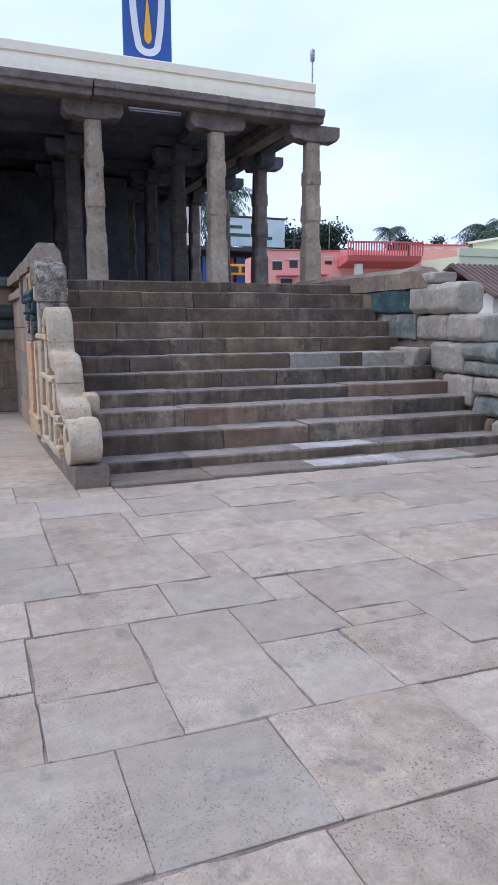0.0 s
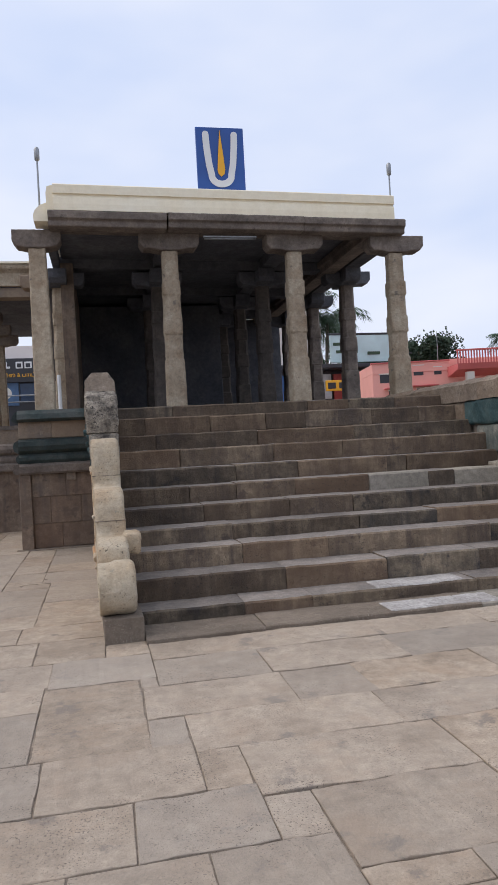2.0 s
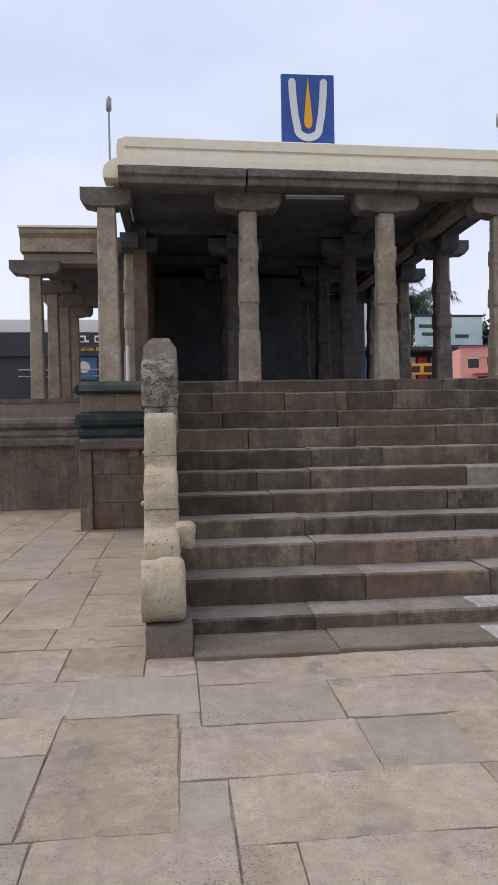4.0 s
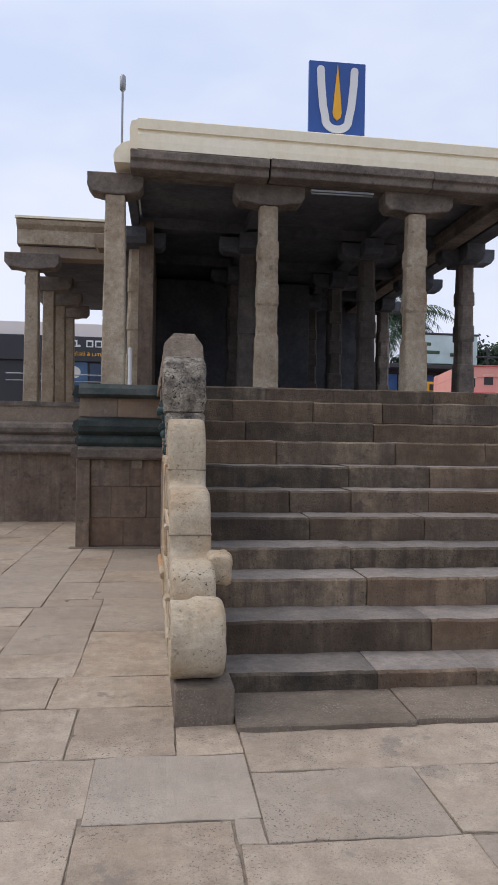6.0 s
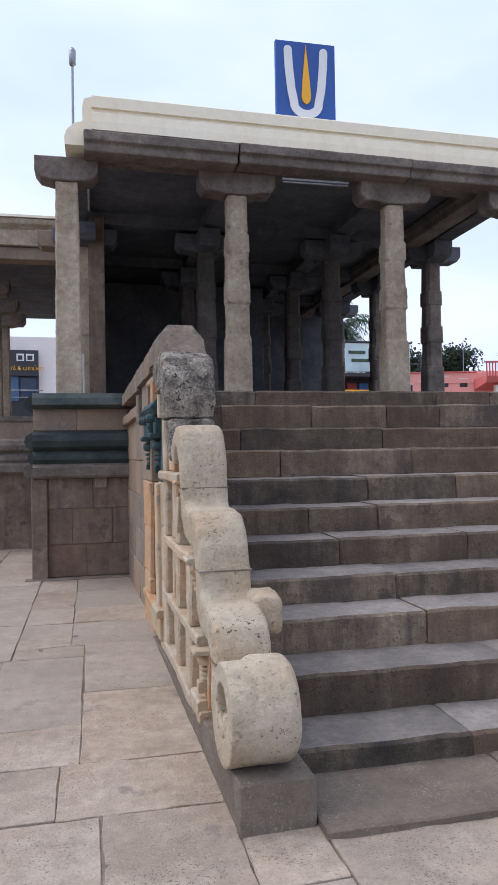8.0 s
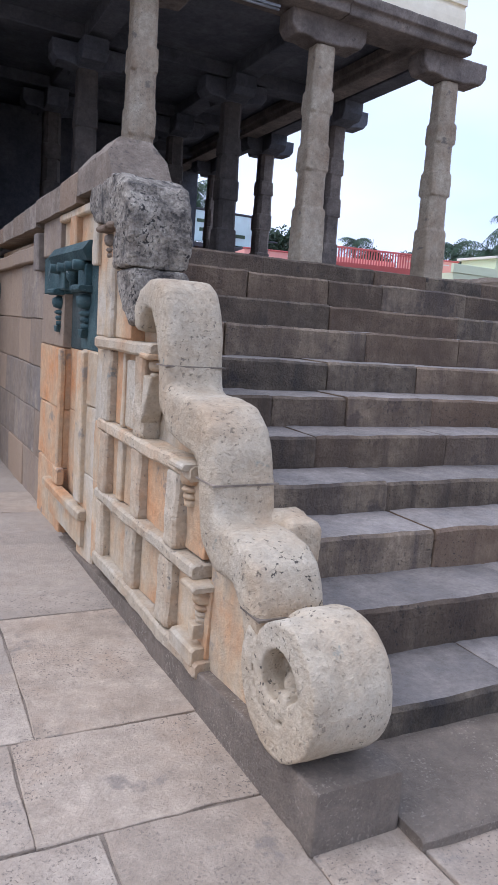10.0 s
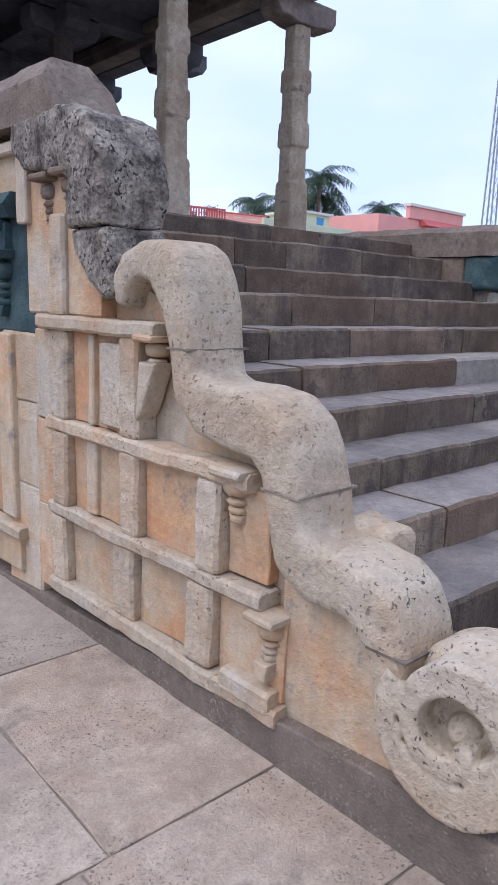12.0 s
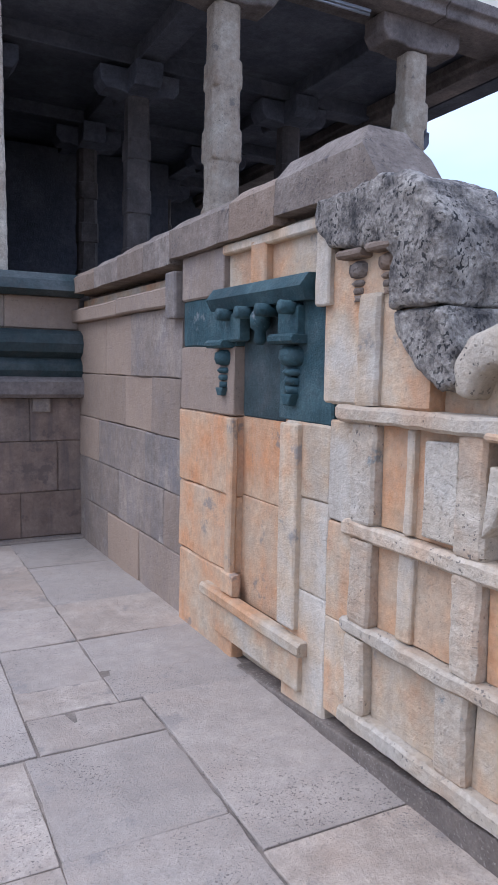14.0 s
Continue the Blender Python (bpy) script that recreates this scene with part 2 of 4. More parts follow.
EARTH = stone("town_ground", (0.2, 0.17, 0.14), (0.26, 0.22, 0.18), (0.3, 0.26, 0.22), 0.1, 5, 0.1)


# ---- mesh helpers ----
def part(name, bm, material, parent=None, label="", smooth=False, shared=None):
    """Links a bmesh as one mesh object under a thing or a part."""
    if shared is None:
        me = bpy.data.meshes.new(name)
        bmesh.ops.recalc_face_normals(bm, faces=bm.faces)
        bm.to_mesh(me)
        bm.free()
        me.materials.append(material)
        if smooth:
            me.polygons.foreach_set("use_smooth", [True] * len(me.polygons))
    else:
        me = shared
    ob = new(name, me)
    ob.parent = parent
    if label:
        ob["label"] = label
    return ob


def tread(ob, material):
    """Gives the foot-worn upper faces of a stone their own material, which paints in skylight on STEP stones."""
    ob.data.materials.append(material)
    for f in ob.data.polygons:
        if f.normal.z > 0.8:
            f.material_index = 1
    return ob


SITE, SPIN = Vector((0, 0, 0)), 0.0


def thing(name, label, category, kind="", group="", at=(0, 0, 0)):
    ob = new(name)
    ob.empty_display_size = 0.1
    ob.location = Matrix.Rotation(SPIN, 3, "Z") @ Vector(at) + SITE
    ob.rotation_euler.z = SPIN
    return tagged(ob, label, category, group, kind)


def worn(lo, hi, cham=0.012, amp=0.004, pitch=0.25, bm=None, seed=0.0):
    """A stone bar with chamfered, slightly uneven edges between two corners."""
    bm = bm or bmesh.new()
    size = [hi[k] - lo[k] for k in range(3)]
    ax = size.index(max(size))
    u, v = (ax + 1) % 3, (ax + 2) % 3
    cham = min(cham, size[u] * 0.3, size[v] * 0.3)
    count = max(1, int(size[ax] / pitch))
    stops = [lo[ax], lo[ax] + cham] + [lo[ax] + size[ax] * k / count for k in range(1, count)] + [hi[ax] - cham, hi[ax]]
    rings = []
    for k, s in enumerate(stops):
        e = min(0.004, cham * 0.8) if k in (0, len(stops) - 1) else 0
        a0, a1, b0, b1 = lo[u] + e, hi[u] - e, lo[v] + e, hi[v] - e
        c = cham
        ring = []
        for a, b in ((a0 + c, b0), (a1 - c, b0), (a1, b0 + c), (a1, b1 - c), (a1 - c, b1), (a0 + c, b1), (a0, b1 - c), (a0, b0 + c)):
            p = [0.0] * 3
            p[ax], p[u], p[v] = s, a, b
            q = Vector(p)
            w3 = q * 3.7 + Vector((seed, seed * 2, 0))
            q += noise.noise_vector(w3) * amp + noise.noise_vector(w3 * 4.3) * amp * 0.6
            ring.append(bm.verts.new(q))
        rings.append(ring)
    for r0, r1 in zip(rings, rings[1:]):
        for k in range(8):
            bm.faces.new((r0[k], r0[(k + 1) % 8], r1[(k + 1) % 8], r1[k]))
    bm.faces.new(rings[0])
    bm.faces.new(rings[-1][::-1])
    return bm


def prism(points, a, b, axis=0, bevel=0.0, segments=2, bm=None):
    """A closed outline in the two other axes, drawn out from a to b along an axis."""
    bm = bm or bmesh.new()

    def place(p, s):
        q = [0.0] * 3
        q[axis] = s
        q[(axis + 1) % 3], q[(axis + 2) % 3] = p
        return q
    low = [bm.verts.new(place(p, a)) for p in points]
    top = [bm.verts.new(place(p, b)) for p in points]
    n = len(points)
    bm.faces.new(low)
    bm.faces.new(top[::-1])
    for k in range(n):
        bm.faces.new((low[k], top[k], top[(k + 1) % n], low[(k + 1) % n]))
    bmesh.ops.recalc_face_normals(bm, faces=bm.faces)
    if bevel:
        own = set(low) | set(top)
        es = [e for e in bm.edges if e.verts[0] in own and e.verts[1] in own and (e.verts[0] in low) == (e.verts[1] in low)]
        bmesh.ops.bevel(bm, geom=es, offset=bevel, segments=segments, affect="EDGES", profile=0.5)
    return bm


def prism_y(points, a, b, bevel=0.0):
    """An outline in x and z, drawn out along y."""
    return prism([(z, x) for x, z in points], a, b, 1, bevel)


def lathe(rings, sides=16, axis=2, centre=(0, 0, 0), bm=None, start=0.0):
    """Rings of (height, radius) turned round an axis."""
    bm = bm or bmesh.new()
    loops = []
    for h, r in rings:
        loop = []
        for k in range(sides):
            w = start + 2 * math.pi * k / sides
            p = [0.0] * 3
            p[axis] = h
            p[(axis + 1) % 3], p[(axis + 2) % 3] = r * math.cos(w), r * math.sin(w)
            loop.append(bm.verts.new(Vector(p) + Vector(centre)))
        loops.append(loop)
    for r0, r1 in zip(loops, loops[1:]):
        for k in range(sides):
            bm.faces.new((r0[k], r0[(k + 1) % sides], r1[(k + 1) % sides], r1[k]))
    bm.faces.new(loops[0][::-1])
    bm.faces.new(loops[-1])
    return bm


def ridge(profile, a, b, rake=0.0, pitch=0.09, amp=0.007):
    """A worn coping: an outline in x and z in rings along y, its front face raked back by its height."""
    bm = bmesh.new()
    low = min(z for _, z in profile)
    count = max(2, int((b - a) / pitch))
    dense = []
    for (x0, z0), (x1, z1) in zip(profile, profile[1:] + profile[:1]):
        cuts = max(1, int(math.hypot(x1 - x0, z1 - z0) / 0.09))
        dense += [(x0 + (x1 - x0) * k / cuts, z0 + (z1 - z0) * k / cuts) for k in range(cuts)]
    rings = []
    for k in range(count + 1):
        f = k / count
        ring = []
        for x, z in dense:
            q = Vector((x, a + (b - a) * f + (1 - f) * rake * (z - low), z))
            q += noise.noise_vector(q * 4.1) * amp + noise.noise_vector(q * 15.0) * amp * 0.7
            ring.append(bm.verts.new(q))
        rings.append(ring)
    n = len(dense)
    for r0, r1 in zip(rings, rings[1:]):
        for k in range(n):
            bm.faces.new((r0[k], r0[(k + 1) % n], r1[(k + 1) % n], r1[k]))
    bm.faces.new(rings[0])
    bm.faces.new(rings[-1][::-1])
    return bm


def carve(ob, voxel=0.014, rough=0.01, size=0.09, smooth=3):
    """Turns a blocky part into worn carved stone."""
    r = ob.modifiers.new("remesh", "REMESH")
    r.mode, r.voxel_size, r.use_smooth_shade = "VOXEL", voxel, True
    s = ob.modifiers.new("smooth", "SMOOTH")
    s.factor, s.iterations = 0.5, smooth
    tx = bpy.data.textures.new("erosion", "CLOUDS")
    tx.noise_scale, tx.noise_depth = size, 3
    d = ob.modifiers.new("displace", "DISPLACE")
    d.texture, d.strength, d.mid_level, d.texture_coords = tx, rough, 0.5, "LOCAL"
    return ob


def box(x0, x1, y0, y1, z0, z1, cham=0.01, amp=0.003, pitch=0.3, bm=None, seed=0.0):
    return worn((x0, y0, z0), (x1, y1, z1), cham, amp, pitch, bm, seed)


# ---- ground and paving ----
bm = bmesh.new()
bmesh.ops.create_grid(bm, x_segments=8, y_segments=8, size=900)
bmesh.ops.translate(bm, verts=bm.verts, vec=(0, 0, -0.06))
ground = tagged(part("ground", bm, EARTH), "bare trodden town ground reaching the horizon", "ground", kind="structure")

pavement = thing("pavement", "worn pinkish grey granite slabs with dark open joints", "pavement", "structure")
bed_bm = box(-14, 16, -14, 9.1, -0.058, -0.008, 0.005, 0.0, 4)
part("joint_bed", bed_bm, JOINT, pavement)

# ---- staircase ----
FLOOR, LANDING = 2.0, 2.045
STEP_Z = (0.143, 0.342, 0.53, 0.684, 0.866, 1.052, 1.244, 1.46, 1.648, 1.878)
STEP_Y = [0.367 + 0.372 * k for k in range(10)]
STAIR_L, STAIR_R = 0.2, 5.0
stairs = thing("staircase", "broad flight of dark worn granite steps, risers stained and coloured darker for shade", "stairs", "structure")
rng = random.Random(4)
part("stair_core", prism([(0.5, -0.05), (6.3, -0.05), (6.3, 1.7), (4.2, 1.7)], STAIR_L, STAIR_R), STEP, stairs)


def course(parent, y0, y1, z0, z1, cuts, material, name, cham=0.016, amp=0.0075, special=()):
    cuts = [cuts[0] - 0.02 - 0.03 * y0] + cuts[1:]
    for k, (a, b) in enumerate(zip(cuts, cuts[1:])):
        dy, dz = rng.uniform(-0.008, 0.008), rng.uniform(-0.006, 0.006)
        mat = PALE_STEP if k in special else material
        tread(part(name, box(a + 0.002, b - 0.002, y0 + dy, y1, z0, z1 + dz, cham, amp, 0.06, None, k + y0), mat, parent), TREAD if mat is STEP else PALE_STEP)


def cuts_between(a, b, low, high):
    out = [a]
    while out[-1] < b - high:
        out.append(out[-1] + rng.uniform(low, high))
    return out + [b]


part("foot_slab", box(0.29, 1.22, -0.1, 0.5, -0.03, 0.035, 0.01, 0.006, 0.15), PLINTH, stairs)
part("foot_slab", box(1.225, 3.1, -0.075, 0.5, -0.03, 0.04, 0.01, 0.012, 0.12), PLINTH, stairs)
part("foot_slab", box(3.105, 4.2, -0.07, 0.5, -0.03, 0.035, 0.01, 0.006, 0.15), PALE_STEP, stairs)
part("foot_slab", box(4.205, 5.6, -0.06, 0.5, -0.03, 0.035, 0.01, 0.006, 0.15), PLINTH, stairs)
STEP_CUTS = {0: [0.2, 1.15, 1.75, 3.3, 4.3, 5.4], 1: [0.2, 1.62, 2.6, 3.55, 5.05], 2: [0.2, 1.3, 2.15, 3.9, 5.02],
             3: [0.2, 1.28, 2.62, 3.5, 5.0], 4: [0.2, 1.05, 1.98, 2.7, 4.25, 5.0], 5: [0.2, 0.95, 1.48, 2.15, 3.04, 3.78, 4.12, 4.98],
             6: [0.2, 1.55, 2.3, 3.42, 3.68, 4.9], 7: [0.2, 0.95, 2.1, 3.0, 5.0], 8: [0.2, 0.7, 2.0, 3.3, 5.0], 9: [0.2, 0.6, 1.45, 2.2, 2.75, 3.7, 4.4, 5.0]}
for k in range(10):
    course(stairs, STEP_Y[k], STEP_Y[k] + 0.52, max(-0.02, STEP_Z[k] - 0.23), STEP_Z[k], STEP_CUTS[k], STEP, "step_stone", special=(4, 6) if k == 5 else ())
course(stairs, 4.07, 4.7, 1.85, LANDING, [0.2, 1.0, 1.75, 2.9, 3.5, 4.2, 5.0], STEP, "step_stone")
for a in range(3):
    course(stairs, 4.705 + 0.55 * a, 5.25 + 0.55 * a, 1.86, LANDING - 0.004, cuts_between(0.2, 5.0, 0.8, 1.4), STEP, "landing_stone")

CHALK = stone("chalk_smear", (0.27, 0.25, 0.235), (0.35, 0.33, 0.31), (0.44, 0.42, 0.4), 5, 40, 0.1)
part("chalk_patch", box(2.35, 3.2, 0.375, 0.68, 0.11, 0.1515, 0.01, 0.003, 0.1), CHALK, stairs, "pale chalk smear on the tread")
part("chalk_patch", box(2.3, 3.3, -0.05, 0.26, 0.0, 0.0455, 0.01, 0.003, 0.1), CHALK, stairs, "pale chalk smear on the tread")

# ---- carved balustrade ----
balustrade = thing("carved_balustrade", "carved stone stair balustrade with scrolled trunk, lime washed cream and peach", "balustrade", "structure")
balustrade.scale = (1.0, 0.968, 0.975)
balustrade.rotation_euler.z = radians(1.35)
# plinth: dark wedge that sinks into the paving
part("plinth", prism([(0.0, -0.04), (3.2, -0.04), (3.2, 0.0), (0.30, 0.19), (0.0, 0.19)], -0.02, 0.285, 0, 0.008), PLINTH, balustrade, "dark plinth block")
part("core_wall", prism([(0.5, 0.05), (6.3, -0.05), (6.3, 2.03), (2.2, 2.03), (1.75, 1.5), (1.35, 1.35), (1.3, 1.02), (0.95, 0.95), (0.85, 0.58), (0.5, 0.55)], 0.07, 0.21, 0), CREAM, balustrade)
# trunk: three rolls and a volute
TRUNK_LINE = [(0.376, 0.237), (0.467, 0.37), (0.508, 0.525), (0.589, 0.592), (0.741, 0.586), (0.873, 0.658), (0.934, 0.864), (0.954, 0.926), (0.995, 0.967), (1.127, 0.977), (1.279, 1.008), (1.391, 1.111), (1.426, 1.276), (1.462, 1.379), (1.5, 1.44), (1.545, 1.5), (1.62, 1.515), (1.685, 1.47), (1.71, 1.405), (1.765, 1.42), (1.778, 1.52), (1.72, 1.605), (1.6, 1.648), (1.462, 1.646), (1.391, 1.605), (1.345, 1.523), (1.315, 1.409), (1.299, 1.291), (1.284, 1.204), (1.218, 1.183), (1.066, 1.183), (0.944, 1.163), (0.853, 1.101), (0.802, 1.008), (0.777, 0.905), (0.761, 0.802), (0.731, 0.766), (0.609, 0.766), (0.508, 0.746), (0.437, 0.7), (0.391, 0.617), (0.371, 0.535)]
trunk = part("trunk", prism(TRUNK_LINE, -0.035, 0.224, 0, 0.03, 2), TRUNK, balustrade, "pale pitted granite trunk in three rolls")
carve(trunk, 0.013, 0.014, 0.16, 5)
for y0, y1, z in ((1.297, 1.428, 1.283), (0.772, 0.94, 0.895), (0.37, 0.51, 0.55)):
    part("joint_seam", prism([(y0 - 0.001, z - 0.0035), (y1 - 0.009, z - 0.0035), (y1 - 0.009, z + 0.0035), (y0 - 0.001, z + 0.0035)], -0.037, 0.2265), JOINT, trunk)
VOL_Y, VOL_Z, VOL_R = 0.226, 0.405, 0.219


def spiral(r, degrees):
    w = radians(-degrees)
    return (VOL_Y + r * math.cos(w), VOL_Z + r * math.sin(w))


def outer_r(u):
    return np.interp(u, (0, 90, 180, 250, 300, 360, 420, 480, 540), (0.232, 0.222, 0.217, 0.213, 0.19, 0.152, 0.122, 0.095, 0.06))


def inner_r(u):
    if u < 170:
        return outer_r(u + 360) + 0.016
    return np.interp(u, (170, 190, 270, 360, 440, 500, 540), (0.082, 0.122, 0.118, 0.092, 0.05, 0.022, 0.004))


vbm = prism([spiral(VOL_R, 9 * k) for k in range(40)], 0.045, 0.246, 0, 0.05, 3)
turns = [10 * k for k in range(-3, 55)]
prism([spiral(outer_r(u), u) for u in turns] + [spiral(inner_r(u), u) for u in turns[::-1]], -0.045, 0.075, 0, 0.0, 1, vbm)
volute = part("volute", vbm, TRUNK, balustrade, "pale pitted granite scroll end")
carve(volute, 0.0085, 0.012, 0.16, 3)
part("volute_eye", lathe([(0.07, 0.058), (0.035, 0.05), (0.012, 0.036), (-0.002, 0.02), (-0.008, 0.005)], 16, 0, (0, 0.228, 0.4)), TRUNK, balustrade, smooth=True)
# lion head block
HEAD_LINE = [(1.835, 1.705), (1.806, 1.852), (1.826, 1.985), (1.895, 2.092), (2.02, 2.15), (2.13, 2.155), (2.13, 1.92), (2.07, 1.88), (2.06, 1.705)]
SNOUT_LINE = [(2.1, 2.165), (2.152, 2.171), (2.284, 2.15), (2.528, 2.15), (2.538, 2.058), (2.437, 1.955), (2.284, 1.934), (2.1, 1.91)]
head = part("head", prism(HEAD_LINE, -0.06, 0.255, 0, 0.025, 2), HEAD, balustrade, "lichen blackened eroded lion head block")
carve(head, 0.008, 0.034, 0.1, 0)
snout = part("bracket_stone", prism(SNOUT_LINE, -0.058, 0.25, 0, 0.02, 2), HEAD, balustrade, "lichen mottled bracket stone behind the head")
carve(snout, 0.009, 0.026, 0.08, 0)
jaw = part("jaw", prism([(1.82, 1.7), (2.06, 1.7), (2.05, 1.626), (1.93, 1.5), (1.82, 1.43), (1.74, 1.46), (1.79, 1.605)], -0.04, 0.25, 0, 0.02, 2), HEAD, balustrade, "blackened stone neck")
carve(jaw, 0.01, 0.02, 0.05, 0)
# upper wall behind the head
part("neck_wall", box(0.0, 0.2, 1.9, 2.52, 1.36, 1.95, 0.012, 0.006, 0.2), CREAM, balustrade)
# cap stones
cap_cuts = [2.13, 2.86, 3.3, 4.06, 4.5, 5.0, 5.6, 6.3]
for k, (a, b) in enumerate(zip(cap_cuts, cap_cuts[1:])):
    zt = 2.36 - 0.028 * max(0, (a + b) / 2 - 2.2)
    zb = 2.14 - 0.035 * (k > 0) - 0.03 * (k > 2)
    if k == 0:
        cbm = ridge([(-0.05, zb), (0.26, zb), (0.26, 2.28), (0.19, 2.385), (0.03, 2.385), (-0.05, 2.29)], a, b - 0.004, 0.75)
    else:
        cbm = ridge([(-0.05, zb), (0.26, zb), (0.26, zt - 0.07), (0.2, zt), (0.02, zt), (-0.05, zt - 0.06)], a, b - 0.004)
    cap = part("cap_stone", cbm, CAPSTONE, balustrade)
# fascia below the cap
part("fascia", box(-0.035, 0.08, 4.03, 5.1, 1.845, 1.96, 0.01, 0.004, 0.2), GREY, balustrade)
part("fascia", box(-0.035, 0.08, 5.1, 6.3, 1.84, 1.95, 0.01, 0.004, 0.2), GREY, balustrade)
part("fascia_end", box(-0.05, 0.08, 3.97, 4.12, 1.77, 2.03, 0.01, 0.004, 0.1), GREY, balustrade)
part("upper_band", box(-0.01, 0.08, 3.42, 3.96, 1.86, 2.1, 0.01, 0.006, 0.2), GREY, balustrade)
part("upper_band", box(0.02, 0.08, 2.5, 3.42, 1.86, 2.12, 0.008, 0.004, 0.2), CREAM, balustrade)
part("upper_rib", box(-0.02, 0.03, 2.98, 3.12, 1.87, 2.08, 0.008, 0.004, 0.1), CREAM, balustrade)
part("upper_rib", box(-0.02, 0.03, 2.5, 3.42, 2.05, 2.1, 0.008, 0.004, 0.2), CREAM, balustrade)
part("upper_rib", box(-0.025, 0.03, 2.46, 2.56, 1.74, 2.1, 0.008, 0.01, 0.08), CREAM, balustrade)
# plain grey ashlar behind the niche
rows = ((-0.03, 0.36, (4.0, 4.75, 5.45, 6.3)), (0.36, 0.72, (3.98, 4.3, 5.2, 6.3)), (0.72, 1.06, (4.0, 4.62, 5.7, 6.3)), (1.06, 1.42, (4.02, 4.5, 5.05, 6.3)), (1.42, 1.845, (4.0, 4.9, 5.5, 6.3)))
for z0, z1, ys in rows:
    for a, b in zip(ys, ys[1:]):
        d = rng.uniform(-0.006, 0.006)
        part("ashlar", box(0.015 + d, 0.08, a + 0.002, b - 0.002, z0 + 0.002, z1 - 0.002, 0.007, 0.006, 0.09, None, a * 3.1 + z0), GREY, balustrade)
# peach niche panel
for z0, z1, ys, mt in ((-0.02, 0.44, (3.3, 3.98), PEACH), (0.44, 0.84, (3.3, 4.0), PEACH), (0.84, 1.25, (3.3, 4.0), PEACH), (-0.01, 0.55, (2.45, 2.8), CREAM), (0.55, 0.95, (2.45, 2.8), CREAM), (0.95, 1.27, (2.45, 2.8), CREAM)):
    part("panel_stone", box(0.0, 0.08, ys[0], ys[1], z0, z1 - 0.003, 0.01, 0.008, 0.07, None, z0 + ys[0]), mt, balustrade)
for z0, z1 in ((0.1, 0.5), (0.5, 0.9), (0.9, 1.3)):
    part("panel_stone", box(-0.004, 0.08, 2.285, 2.452, z0, z1 - 0.003, 0.006, 0.006, 0.07, None, z0 + 9), CREAM, balustrade)
part("niche_back", box(0.055, 0.09, 2.79, 3.31, 0.3, 0.85, 0.005, 0.004, 0.2), PEACH, balustrade)
part("niche_back", box(0.055, 0.09, 2.79, 3.31, 0.853, 1.27, 0.005, 0.004, 0.2), PEACH, balustrade)
part("pilaster", box(-0.03, 0.02, 2.66, 2.8, 0.36, 1.26, 0.008, 0.004, 0.2), CREAM, balustrade)
part("pilaster", box(-0.02, 0.02, 3.29, 3.35, 0.42, 1.24, 0.008, 0.004, 0.2), PEACH, balustrade)
part("niche_sill", box(-0.055, 0.02, 2.58, 3.58, 0.27, 0.335, 0.014, 0.004, 0.2), CREAM, balustrade)
part("niche_base", box(-0.025, 0.02, 2.62, 3.5, 0.1, 0.27, 0.008, 0.004, 0.2), CREAM, balustrade)
part("niche_block", box(-0.03, 0.02, 3.24, 3.38, 0.335, 0.45, 0.01, 0.004, 0.2), PEACH, balustrade)
# green painted shrine top
part("shrine_back", box(0.01, 0.08, 2.46, 2.88, 1.27, 1.86, 0.008, 0.006, 0.15), GREEN, balustrade, "dark green painted stone")
part("shrine_back", box(0.05, 0.08, 2.88, 3.3, 1.25, 1.86, 0.008, 0.006, 0.15), MOSS, balustrade)
part("shrine_back", box(0.0, 0.08, 3.3, 3.95, 1.6, 1.86, 0.008, 0.01, 0.15), GREEN, balustrade)
part("shrine_back", box(0.0, 0.08, 3.31, 3.98, 1.25, 1.6, 0.008, 0.008, 0.15), GREY, balustrade)
part("shrine_lintel", prism_y([(-0.04, 1.775), (0.03, 1.775), (0.03, 1.885), (-0.03, 1.885), (-0.07, 1.83)], 2.6, 3.5), GREEN, balustrade, "dark green painted moulding")
for k in range(4):
    part("lintel_scroll", lathe([(-0.05, 0.03), (0.05, 0.03)], 10, 0, (-0.04, 2.72 + 0.2 * k, 1.75)), GREEN, balustrade, smooth=True)
part("shrine_post", box(-0.03, 0.03, 2.68, 2.84, 1.62, 1.76, 0.01, 0.004, 0.1), GREEN, balustrade)
part("shrine_post", box(-0.03, 0.03, 3.2, 3.36, 1.62, 1.76, 0.01, 0.004, 0.1), GREEN, balustrade)
part("shrine_drop", lathe([(1.76, 0.03), (1.73, 0.05), (1.68, 0.045), (1.66, 0.025), (1.62, 0.03), (1.6, 0.015)], 12, 2, (-0.01, 3.03, 0)), GREEN, balustrade, smooth=True)


